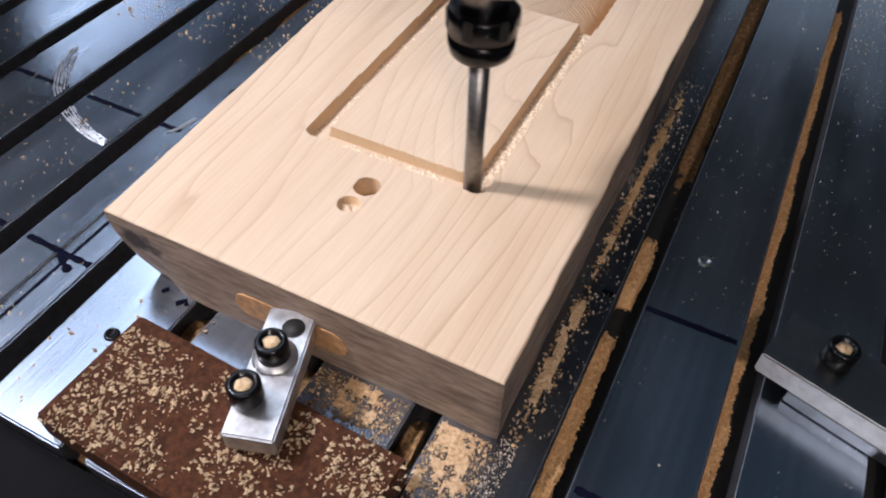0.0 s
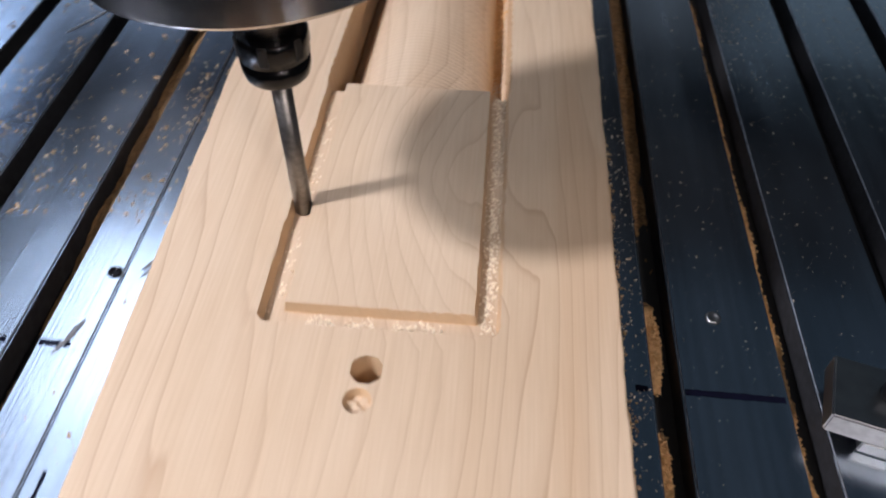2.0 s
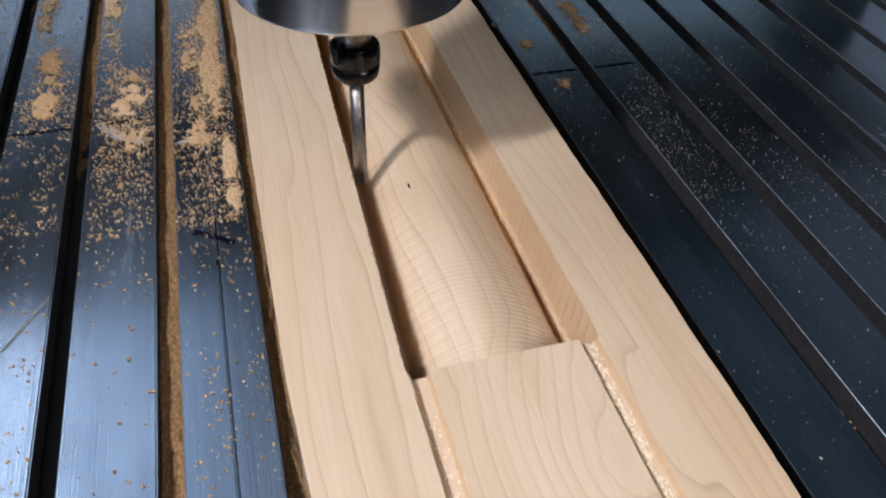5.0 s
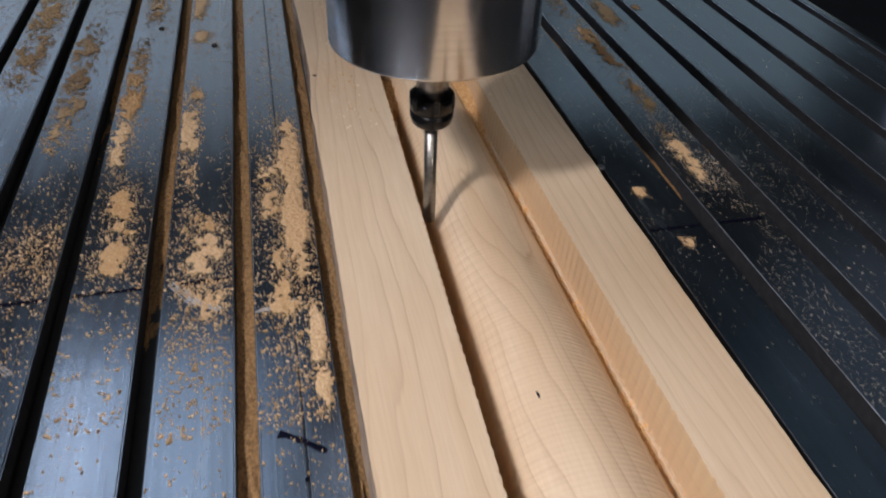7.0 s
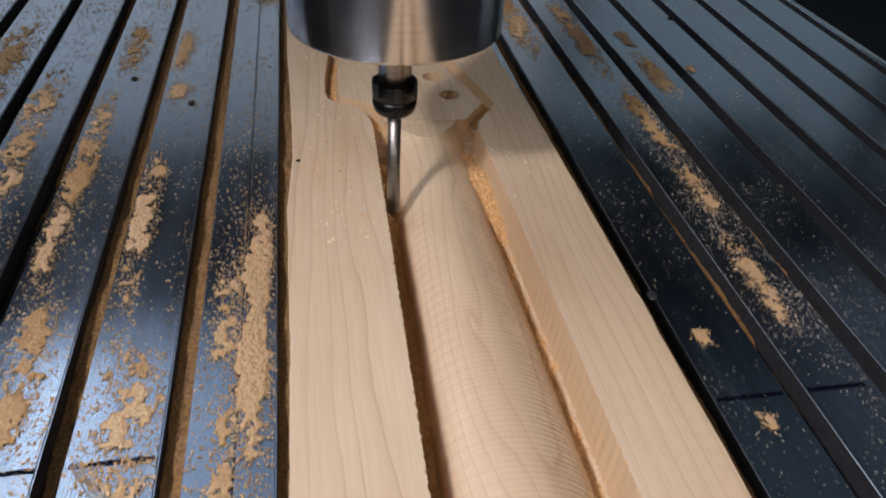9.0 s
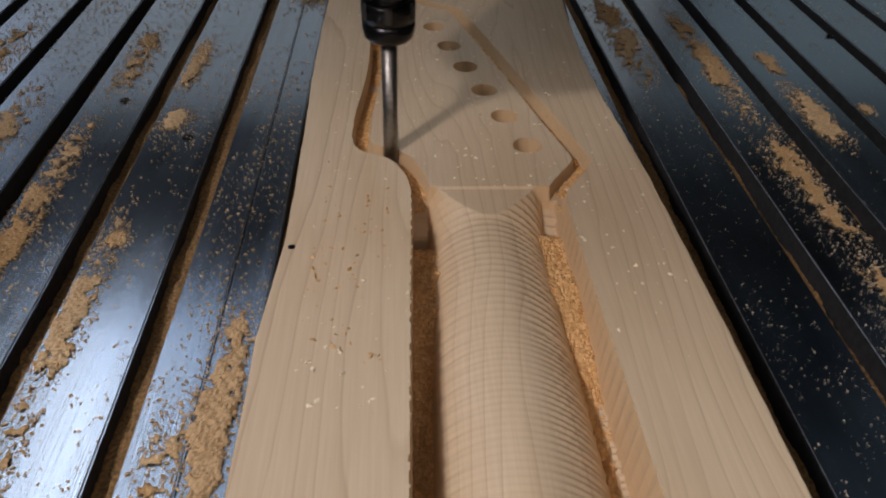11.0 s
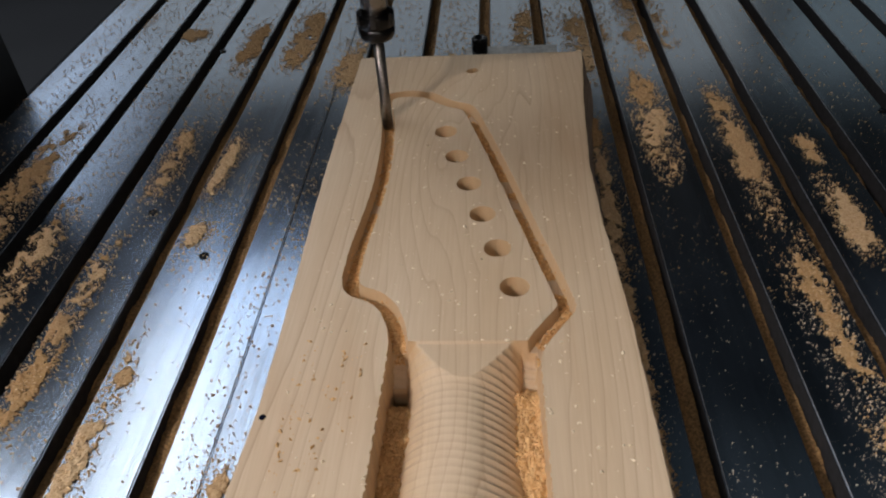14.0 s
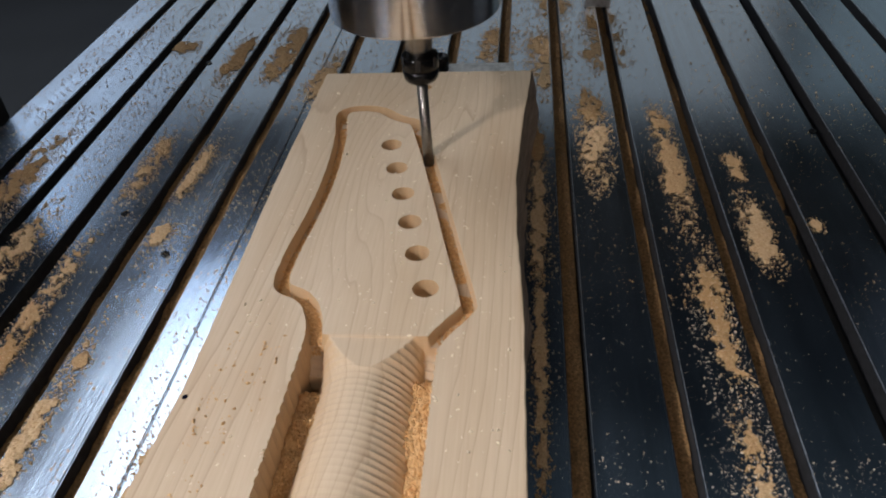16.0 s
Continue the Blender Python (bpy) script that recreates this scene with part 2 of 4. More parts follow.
def lathe(profile, n=64, cap=True):
    """A turned solid from (radius, z) pairs."""
    bm = bmesh.new()
    rings = []
    for r, z in profile:
        rings.append([bm.verts.new((r * math.cos(2 * math.pi * k / n), r * math.sin(2 * math.pi * k / n), z)) for k in range(n)])
    for a, b in zip(rings, rings[1:]):
        for k in range(n):
            f = bm.faces.new((a[k], a[(k + 1) % n], b[(k + 1) % n], b[k]))
            f.smooth = True
    if cap:
        bm.faces.new(rings[0][::-1])
        bm.faces.new(rings[-1])
    bmesh.ops.recalc_face_normals(bm, faces=bm.faces[:])
    return bm


def grid_mesh(name, verts, nx, ny, material, extra=None, sharp=35):
    """A sheet of ny rows of nx vertices, with further faces if given."""
    idx = np.arange(nx * ny).reshape(ny, nx)
    quads = np.stack([idx[:-1, :-1], idx[:-1, 1:], idx[1:, 1:], idx[1:, :-1]], -1).reshape(-1, 4)
    if extra is not None:
        verts, quads = np.concatenate([verts, extra[0]]), np.concatenate([quads, extra[1]])
    me = bpy.data.meshes.new(name)
    me.vertices.add(len(verts))
    me.vertices.foreach_set("co", verts.astype(np.float32).ravel())
    me.loops.add(quads.size)
    me.loops.foreach_set("vertex_index", quads.astype(np.int32).ravel())
    me.polygons.add(len(quads))
    me.polygons.foreach_set("loop_start", np.arange(0, quads.size, 4, dtype=np.int32))
    me.update(calc_edges=True)
    me.polygons.foreach_set("use_smooth", np.ones(len(quads), dtype=bool))
    for mat in (material if isinstance(material, (list, tuple)) else [material]):
        me.materials.append(mat)
    me.set_sharp_from_angle(angle=radians(sharp))
    return me


def smoothstep(a, b, x):
    t = np.clip((x - a) / (b - a), 0, 1)
    return t * t * (3 - 2 * t)


def value_noise(x, y, seed=0):
    """Smooth random values of 0 to 1 over a plane."""
    r = np.random.RandomState(seed).rand(64, 64)
    xi, yi = np.floor(x).astype(int), np.floor(y).astype(int)
    fx, fy = x - xi, y - yi
    fx, fy = fx * fx * (3 - 2 * fx), fy * fy * (3 - 2 * fy)
    a, b = r[xi % 64, yi % 64], r[(xi + 1) % 64, yi % 64]
    c, d = r[xi % 64, (yi + 1) % 64], r[(xi + 1) % 64, (yi + 1) % 64]
    return (a * (1 - fx) + b * fx) * (1 - fy) + (c * (1 - fx) + d * fx) * fy


def fractal(x, y, seed=0, octaves=3):
    return sum(value_noise(x * 2**k, y * 2**k, seed + k) / 2 ** (k + 1) for k in range(octaves)) / (1 - 0.5**octaves)


# ---- room ----
tagged(link("floor", box(-3, 3, -2.5, 3.6, -0.95, -0.9), FLOOR), "dark workshop floor", "floor", kind="structure")
tagged(link("ceiling", box(-3, 3, -2.5, 3.6, 2.2, 2.3), CEIL), "pale workshop ceiling in the dark", "ceiling", kind="structure")
for n, (a, b, c, d) in enumerate(((-3.1, -3, -2.5, 3.6), (3, 3.1, -2.5, 3.6), (-3, 3, -2.6, -2.5), (-3, 3, 3.6, 3.7))):
    tagged(link("wall_%d" % (n + 1), box(a, b, c, d, -0.95, 2.3), ROOMWALL), "dark painted workshop wall", "wall", kind="structure")

# ---- slotted machine table ----
PITCH, SLOT, FIRST = 0.0392, 0.0084, -0.1094
X_LEFT, X_RIGHT, Y_FRONT, Y_BACK = -0.317, 0.3658, -0.056, 1.3
table = new("slotted_table")
tagged(table, "aluminium machine table with parallel T-slots, dusted with wood chips", "machine table")
part("bed", box(X_LEFT, X_RIGHT, Y_FRONT, Y_BACK, -0.03, -0.011), SHADE, table, "bed below the slots, coloured dark for their shade")
edges = [FIRST + PITCH * k for k in range(-5, 13)]
lefts = [X_LEFT] + edges
rights = [e - SLOT for e in edges] + [X_RIGHT]
STRIPS = [(a, b) for a, b in zip(lefts, rights) if b - a > 0.004]
for a, b in STRIPS:
    seam = [x for x in (-0.0929,) if a + 0.004 < x < b - 0.004]
    cuts = [a] + [v for x in seam for v in (x - 0.00025, x + 0.00025)] + [b]
    for c, d in zip(cuts[::2], cuts[1::2]):
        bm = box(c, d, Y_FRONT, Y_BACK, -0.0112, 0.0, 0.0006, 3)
        # slot walls coloured near black for the shade inside; bevels stay bright metal
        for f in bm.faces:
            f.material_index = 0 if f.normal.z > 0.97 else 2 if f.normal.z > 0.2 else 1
        part("strip", bm, [ALU, SLOTSHADE, LIP], table)



rail = new("guide_rail")
tagged(rail, "round polished guide rail beside the table", "rail")
part("rod", turned(lathe([(0.0, -0.15), (0.006, -0.15), (0.006, 1.4), (0.0, 1.4)], 32), pose(0.3755, 0, -0.010, -90, 0, 0)), POLISHED, rail)
part("support", box(0.3705, 0.3805, -0.15, 1.4, -0.06, -0.0145, 0.001), RAIL, rail)
part("front_rail", box(X_LEFT - 0.01, X_RIGHT + 0.01, Y_FRONT - 0.03, Y_FRONT - 0.0005, -0.09, -0.004, 0.002), RAIL, table, "dark front rail of the machine")

stand = new("machine_stand")
tagged(stand, "dark painted steel frame that carries the machine table", "machine stand")
for x0 in (-0.355, 0.30):
    part("side_beam", box(x0, x0 + 0.05, -0.06, 1.32, -0.11, -0.0305, 0.003), RAIL, stand)
    for y0 in (-0.05, 1.26):
        part("leg", box(x0, x0 + 0.05, y0, y0 + 0.05, -0.9, -0.1105, 0.003), RAIL, stand)
for y0 in (0.1, 0.65, 1.2):
    part("cross_beam", box(-0.3045, 0.2995, y0, y0 + 0.05, -0.08, -0.0305, 0.003), RAIL, stand)
# black sheet added to hide the lit floor and keep this corner dark
dark_sheet = new("added_dark_sheet")
tagged(dark_sheet, "black sheet added to keep the view below the table front dark", "machine cover")
part("sheet", box(X_LEFT - 0.05, X_RIGHT + 0.05, -0.42, Y_FRONT - 0.031, -0.10, -0.094, 0.002), RAIL, dark_sheet)
part("leg", box(-0.2, 0.2, -0.40, -0.37, -0.9, -0.1005, 0.002), RAIL, dark_sheet)

# ---- the board with the half-cut neck ----
H = 28.5
LEFT_EDGE = ((0.0, 4.1, 68.2, 180.0, 291.9, 397.5, 475.7, 519.8, 574.5, 655.2, 794.5), (-65.9, -66.0, -68.7, -73.0, -72.8, -71.7, -72.2, -69.2, -69.7, -71.3, -70.3))
RIGHT_EDGE = ((0.0, 3.7, 50.1, 198.0, 305.0, 407.7, 480.7, 562.2, 619.5, 660.1, 711.2, 788.7), (64.0, 64.0, 63.8, 63.6, 62.6, 62.4, 62.0, 60.3, 56.8, 55.7, 57.9, 63.8))
HEAD = [(-24.6, 536.6), (-24.7, 549.5), (-26.5, 558.6), (-30.4, 567.8), (-36.0, 573.6), (-45.6, 577.5), (-47.6, 585.6), (-47.0, 603.8), (-44.2, 629.0), (-42.5, 654.3), (-42.7, 679.9), (-44.7, 707.8), (-48.9, 728.7), (-48.7, 734.9), (-44.1, 738.9), (-34.2, 740.0), (-24.4, 737.0), (-17.7, 730.4), (-12.9, 726.6), (-3.2, 722.5), (0.3, 712.0), (9.8, 677.6), (17.5, 647.6), (26.7, 610.6), (36.8, 571.8), (37.5, 566.8), (29.3, 555.6), (24.1, 547.4), (22.3, 537.5)]
HEEL = [(-31.4, 168.5), (-31.0, 61.9), (28.0, 62.0), (27.6, 168.4)]
TUNERS = [(-14.1, 697.4), (-7.7, 673.6), (-1.3, 649.9), (5.1, 626.1), (11.5, 602.4), (17.9, 578.6)]


def chaikin(points, rounds=2):
    for _ in range(rounds):
        out = [points[0]]
        for (ax, ay), (bx, by) in zip(points, points[1:]):
            out += [(0.8 * ax + 0.2 * bx, 0.8 * ay + 0.2 * by), (0.2 * ax + 0.8 * bx, 0.2 * ay + 0.8 * by)]
        points = out + [points[-1]]
    return points


def distance(x, y, points):
    best = np.full(x.shape, 1e9)
    for (ax, ay), (bx, by) in zip(points, points[1:]):
        dx, dy = bx - ax, by - ay
        s = np.clip(((x - ax) * dx + (y - ay) * dy) / (dx * dx + dy * dy), 0, 1)
        best = np.minimum(best, np.hypot(x - ax - s * dx, y - ay - s * dy))
    return best


def board_height(x, y):
    """The board's upper face in millimetres."""
    z = np.full(x.shape, H)
    edge = 0.62

    def sink(inside, floor_z):
        # inside: millimetres within the cut, negative outside
        f = np.clip(inside / edge + 0.5, 0, 1)
        return np.minimum(z, H + (floor_z - H) * f)

    ragged = 0.35 * (value_noise(x / 1.5, y / 2.2, 3) - 0.5)
    near = (y < 182) & (x > -45) & (x < 45)
    d = np.full(x.shape, 99.0)
    d[near] = distance(x[near], y[near], HEEL)
    z = sink(3.0 - d + ragged * 0.6, 24.8)
    near = y > 530
    d = np.full(x.shape, 99.0)
    d[near] = distance(x[near], y[near], chaikin(HEAD))
    z = sink(3.0 - d + ragged * 0.5, 22.2)
    # the neck between its two channels
    mid = -1.6 + 0.0028 * (y - 350)
    x0, x = x, x - mid
    wo = 29.6 - 0.0172 * (y - 350) + 0.45 * np.abs(np.sin(math.pi * (y + 0.35 * z) / 5.2))
    wi = wo - 6.1
    along = np.minimum(y - 166.0, 549.5 - y)
    within = np.minimum(along, wo - np.abs(x))
    crown = H - 1.3 - 0.9 * smoothstep(-5, 20, x) * smoothstep(217, 170, y)
    u = np.clip(np.abs(x) / (wi * 1.02), 0, 1)
    rise = np.clip((y - 530.5) / 19.0, 0, 1) ** 1.5
    drop = 8.0 * u * u + 10.0 * (1 - np.sqrt(1 - u * u)) - 10.5 * rise
    step = np.where(y > 480, 3.0, 2.2)
    flank = 0.25 + 0.25 * smoothstep(490, 520, y) + 1.05 * smoothstep(0.15, 0.7, x / wi) + 0.35 * smoothstep(0.5, 0.95, -x / wi)
    amp = np.where(y > 480, 0.55, 0.42) * flank * (0.6 + 0.8 * value_noise(x / 9, y / 12, 8))
    neck = crown - drop - amp * np.abs(np.sin(math.pi * (y + 0.12 * x) / step))
    # flat land left before the nut, narrowing to a point down the neck
    neck = np.minimum(neck, H - 0.75)
    floor_z = 3.0 + 13.5 * smoothstep(539.5, 541, y) + 5.5 * smoothstep(541, 549, y) - 0.5 * np.abs(np.sin(math.pi * y / 3.0)) * (y > 539)
    start = 166.0 + 3 * (x > 0)
    chan = np.minimum(np.abs(x) - wi, y - start)
    ledge = np.clip((x - wo + 2.3 + 0.5 * value_noise(x / 3, y / 4, 12)) / edge, 0, 1) * (y < 539)
    floor_z = floor_z + (11.5 - floor_z) * ledge
    neck = neck + (np.minimum(floor_z, neck) - neck) * np.clip(chan / (edge + 5.0 * smoothstep(537, 549.5, y)) + 0.5, 0, 1)
    f = np.clip(within / edge + 0.5, 0, 1)
    z = np.minimum(z, H + (neck - H) * f)
    x = x0
    for hx, hy in TUNERS:
        z = sink(5.2 - np.hypot(x - hx, y - hy), 8.0)
    z = sink(3.7 - np.hypot(x + 2.0, y - 45.7), 9.0)
    z = sink(3.2 - np.hypot(x + 2.9, y - 36.6), 25.0 + 2.0 * value_noise(x / 1.2, y / 1.2, 5))
    z = sink(2.6 - np.hypot(x + 1.8, y - 766) + ragged * 4, 24.0)
    return z


def maple_board():
    root = new("maple_board")
    tagged(root, "pale maple board with a guitar neck half routed out of it", "wooden board")
    ny, nx = 2300, 280
    ys = np.linspace(0.5, 788.0, ny)
    us = np.linspace(0, 1, nx)
    wob = 0.5 * (fractal(ys / 9, ys * 0, 21) - 0.5)
    xl, xr = np.interp(ys, *LEFT_EDGE) + wob, np.interp(ys, *RIGHT_EDGE) + wob[::-1] * 1.5
    X = xl[:, None] + (xr - xl)[:, None] * us[None]
    Y = np.repeat(ys[:, None], nx, 1)
    Z = board_height(X, Y)
    rim = np.minimum(np.minimum(X - xl[:, None], xr[:, None] - X), np.minimum(Y - ys[0], ys[-1] - Y))
    Z = Z - 0.5 * np.clip(1 - rim / 0.7, 0, 1) ** 2
    verts = np.stack([X, Y, Z], -1).reshape(-1, 3) / 1000
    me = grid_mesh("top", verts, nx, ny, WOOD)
    top = new("top", me)
    top.parent = root
    # the four sides, in rows down to the table
    loop = [(0, k) for k in range(nx)] + [(j, nx - 1) for j in range(1, ny)] + [(ny - 1, k) for k in range(nx - 2, -1, -1)] + [(j, 0) for j in range(ny - 2, 0, -1)]
    rows = np.array(loop)[::4]
    P = np.stack([X, Y, Z], -1)[rows[:, 0], rows[:, 1]]
    n = len(P)
    rings = []
    for s in np.linspace(0, 1, 9):
        Q = P.copy()
        bulge = 1.6 * (fractal(P[:, 1] / 14 + 7 * s, P[:, 0] / 14 + 3 * s, 31) - 0.5)
        right = smoothstep(535, 592, P[:, 1]) * (P[:, 0] > 40)
        corner = np.exp(-((P[:, 0] + 65) ** 2 + P[:, 1] ** 2) / 200.0)
        Q[:, 0] += np.sign(P[:, 0]) * bulge * s + right * 9 * math.sin(s * 2.4) * fractal(P[:, 1] / 30, P[:, 1] * 0, 41) + corner * 9 * s * s
        Q[:, 1] += corner * 4 * s * s
        Q[:, 2] = P[:, 2] * (1 - s)
        rings.append(Q)
    verts = np.concatenate(rings)
    idx = np.arange(n * 9).reshape(9, n)
    idx = np.concatenate([idx, idx[:, :1]], 1)
    me = bpy.data.meshes.new("sides")
    quads = np.stack([idx[:-1, :-1], idx[1:, :-1], idx[1:, 1:], idx[:-1, 1:]], -1).reshape(-1, 4)
    me.from_pydata((verts / 1000).tolist(), [], quads.tolist())
    me.materials.append(BARK)
    sides = new("sides", me)
    sides.parent = root
    sides["label"] = "rough sawn side faces, darkened by bark"
    bm = bmesh.new()
    ring = []
    for k in range(24):
        a = 2 * math.pi * k / 24
        cx = 12.5 if math.cos(a) > 0 else -16.0
        ring.append(((cx + 4.9 * math.cos(a)) / 1000, (12.0 + 4.9 * math.sin(a)) / 1000))
    front = [bm.verts.new((a, 0.0001, b)) for a, b in ring]
    back = [bm.verts.new((a, 0.0015, b)) for a, b in ring]
    bm.faces.new(front)
    for k in range(24):
        bm.faces.new((front[k], back[k], back[(k + 1) % 24], front[(k + 1) % 24]))
    bmesh.ops.recalc_face_normals(bm, faces=bm.faces[:])
    part("end_slot", bm, FRESH, root, "freshly cut slot in the end grain")
    return root


maple = maple_board()
kx, ky = -11.5, 261.3
kz = float(board_height(np.array([kx]), np.array([ky]))[0])
bm = lathe([(0.0, 0.0), (0.0011, 0.0), (0.0007, 0.00012), (0.0, 0.00015)], 14)
bmesh.ops.scale(bm, vec=(0.55, 1.6, 1), verts=bm.verts[:])
part("knot", turned(bm, pose(kx / 1000, ky / 1000, kz / 1000 + 0.00005)), INK, maple, "small dark pin knot")
bm = lathe([(0.0, 0.0), (0.0012, 0.0), (0.0007, 0.0002), (0.0, 0.0002)], 14)
part("knot", turned(bm, pose(-0.0668, 0.5156, 0.02855)), INK, maple, "small dark pin knot")

# ---- clamps at the board ----


def cap_bolt(parent, x, y, z, r=0.0044, h=0.0068, filled=True):
    """A black socket bolt whose head stands on z."""
    prof = [(0.0, z), (r * 0.94, z), (r, z + 0.0006), (r, z + h - 0.0008), (r * 0.9, z + h), (r * 0.62, z + h), (r * 0.58, z + h - 0.003), (0.0, z + h - 0.003)]
    bolt = part("bolt", turned(lathe(prof, 32), pose(x, y, 0)), BLACK, parent, "black socket bolt")
    if filled:
        bm = lathe([(0.0, z + h - 0.0028), (r * 0.57, z + h - 0.0028), (r * 0.5, z + h - 0.0008), (r * 0.2, z + h - 0.0002), (0.0, z + h - 0.0003)], 10)
        for v in bm.verts:
            v.co += Vector((random.uniform(-1, 1), random.uniform(-1, 1), random.uniform(-1, 0.5))) * 0.0003
        part("dust_plug", turned(bm, pose(x, y, 0)), DUST, bolt, "sawdust packed in the socket")
    return bolt


brown = new("backing_plate")
tagged(brown, "reddish brown plywood offcut littered with wood chips", "board")
bm = box(-0.0424, 0.0492, -0.0562, -0.0182, 0.0003, 0.0108, 0.0008)
part("plate", turned(bm, Matrix.Rotation(radians(-2.6), 4, "Z")), BROWN, brown)

clamp = new("clamp_bar")
tagged(clamp, "bright aluminium clamp bar with two black bolts, pressing on the board", "clamp")
clamp.matrix_world = pose(0.0068, -0.0191, 0, 0, 0, 17.6)
bm = box(-0.00684, 0.00684, -0.01908, 0.02115, 0.01215, 0.01935, 0.00054)
part("bar", bm, CHROME, clamp)
part("washer", turned(lathe([(0.0, 0.01944), (0.00594, 0.01944), (0.00612, 0.0198), (0.00594, 0.02043), (0.0, 0.02043)], 32), pose(-0.00045, 0.00495, 0)), CHROME, clamp, "bright washer")
cap_bolt(clamp, -0.00045, 0.00495, 0.02043)
cap_bolt(clamp, -0.00315, -0.00855, 0.02052)
part("foot", turned(lathe([(0.0, 0.01062), (0.0027, 0.01062), (0.0027, 0.02061), (0.0, 0.02061)], 16), pose(-0.00315, -0.00855, 0)), BLACK, clamp)
# bolt hole drawn as a dark disc, its shade put into the colour
part("socket", turned(lathe([(0.0027, 0.01926), (0.00315, 0.01926), (0.00324, 0.01953), (0.0027, 0.01962)], 24, False), pose(0.00162, 0.01485, 0)), SHADE, clamp)
part("socket_floor", turned(lathe([(0.0, 0.019395), (0.00279, 0.019395), (0.00279, 0.01953), (0.0, 0.01953)], 24), pose(0.00162, 0.01485, 0)), SHADE, clamp, "dark disc for the shade in a bolt hole")

side_clamp = new("clamp_block")
tagged(side_clamp, "bare steel clamp block with a black bolt, lying on the table", "clamp")
side_clamp.matrix_world = pose(0.1435, 0.0571, 0, 0, 0, -16)
bm = box(-0.0198, 0.027, -0.01035, 0.01035, 0.00495, 0.01305, 0.00054)
# front face matte, and coloured paler for the light it catches
for f in bm.faces:
    f.material_index = int(f.normal.y < -0.9)
part("block", bm, [DARKSTEEL, FRONTLIT], side_clamp)
part("step", box(-0.009, 0.027, -0.01035, 0.01035, 0.00018, 0.00504, 0.00036), DARKSTEEL, side_clamp)
cap_bolt(side_clamp, -0.0036, 0.0018, 0.01305)

rear_clamp = new("clamp_bar")
tagged(rear_clamp, "aluminium clamp bar with a black bolt behind the board", "clamp")
rear_clamp.matrix_world = pose(0.0017, 0.8226, 0)
part("bar", box(-0.009, 0.05, -0.0105, 0.0095, 0.006, 0.0135, 0.0006), CHROME, rear_clamp)
part("foot", box(0.03, 0.05, -0.0105, 0.0095, 0.0002, 0.0062, 0.0004), CHROME, rear_clamp)
cap_bolt(rear_clamp, 0.0, -0.001, 0.0135, 0.0052, 0.011, False)

far_clamp = new("clamp_block")
tagged(far_clamp, "small aluminium clamp block standing on the far table", "clamp")
part("block", box(0.1086, 0.1296, 0.9624, 0.9864, 0.0002, 0.02, 0.0008), CHROME, far_clamp)

# ---- gantry side plate, running beside the table ----
gantry = new("machine_gantry")
tagged(gantry, "dark grey steel gantry that carries the spindle over the table", "machine gantry")
bm = box(-0.356, -0.325, -0.085, 0.125, -0.03, 0.060, 0.002)
part("foot_plate", bm, PAINT, gantry)
part("upright", box(-0.356, -0.329, -0.070, 0.113, 0.0605, 0.155, 0.002), PAINT, gantry)
part("arm", box(-0.356, -0.329, -0.070, 0.39, 0.1555, 0.31, 0.002), PAINT, gantry)
part("beam", box(-0.3285, 0.42, 0.27, 0.39, 0.155, 0.31, 0.003), PAINT, gantry, "dark cross beam")
# coloured paler than the left foot, for the work light it faces
part("foot_plate", box(0.3665, 0.400, -0.02, 0.158, 0.0005, 0.060, 0.0015), LITPLATE, gantry, "grey foot plate beside the table, coloured pale for the light on it")
part("carriage", box(0.3820, 0.410, -0.06, 0.198, -0.028, -0.0002, 0.002), BLACK, gantry, "black bearing carriage on the rail")
part("upright", box(0.3685, 0.400, -0.018, 0.113, 0.0605, 0.150, 0.002), PAINT, gantry)
part("arm", box(0.4205, 0.447, -0.018, 0.39, 0.1555, 0.31, 0.002), PAINT, gantry)
part("shelf", box(0.376, 0.447, -0.018, 0.113, 0.1502, 0.1553, 0.002), PAINT, gantry)
for y, z in ((0.055, 0.02), (0.1, 0.03), (0.0, 0.02)):
    part("bolt", turned(lathe([(0.0, 0.0), (0.005, 0.0), (0.005, 0.003), (0.0, 0.003)], 20), pose(-0.3252, y, z, 0, 90, 0)), BLACK, gantry)

# ---- marks and fittings on the table ----


def ribbon(name, points, width, material, parent, z=0.0001, thick=0.00012, wobble=0.0):
    """A flat mark along a line on the table, broken where a slot is crossed."""
    pts = []
    for (ax, ay), (bx, by) in zip(points, points[1:]):
        n = max(2, int(math.hypot(bx - ax, by - ay) / 0.0012))
        pts += [(ax + (bx - ax) * k / n, ay + (by - ay) * k / n) for k in range(n)]
    pts.append(points[-1])
    bm = bmesh.new()
    last = None
    for k, (x, y) in enumerate(pts):
        a, b = pts[max(k - 1, 0)], pts[min(k + 1, len(pts) - 1)]
        d = Vector((b[0] - a[0], b[1] - a[1])).normalized()
        w = width * (1 + wobble * random.uniform(-1, 1)) / 2
        solid = any(c + 0.0006 < x < e - 0.0006 for c, e in STRIPS)
        row = None
        if solid:
            row = [bm.verts.new((x - d.y * w, y + d.x * w, z)), bm.verts.new((x, y, z + thick)), bm.verts.new((x + d.y * w, y - d.x * w, z))]
            if last:
                for i in (0, 1):
                    bm.faces.new((last[i], last[i + 1], row[i + 1], row[i]))
        last = row
    return part(name, bm, material, parent)


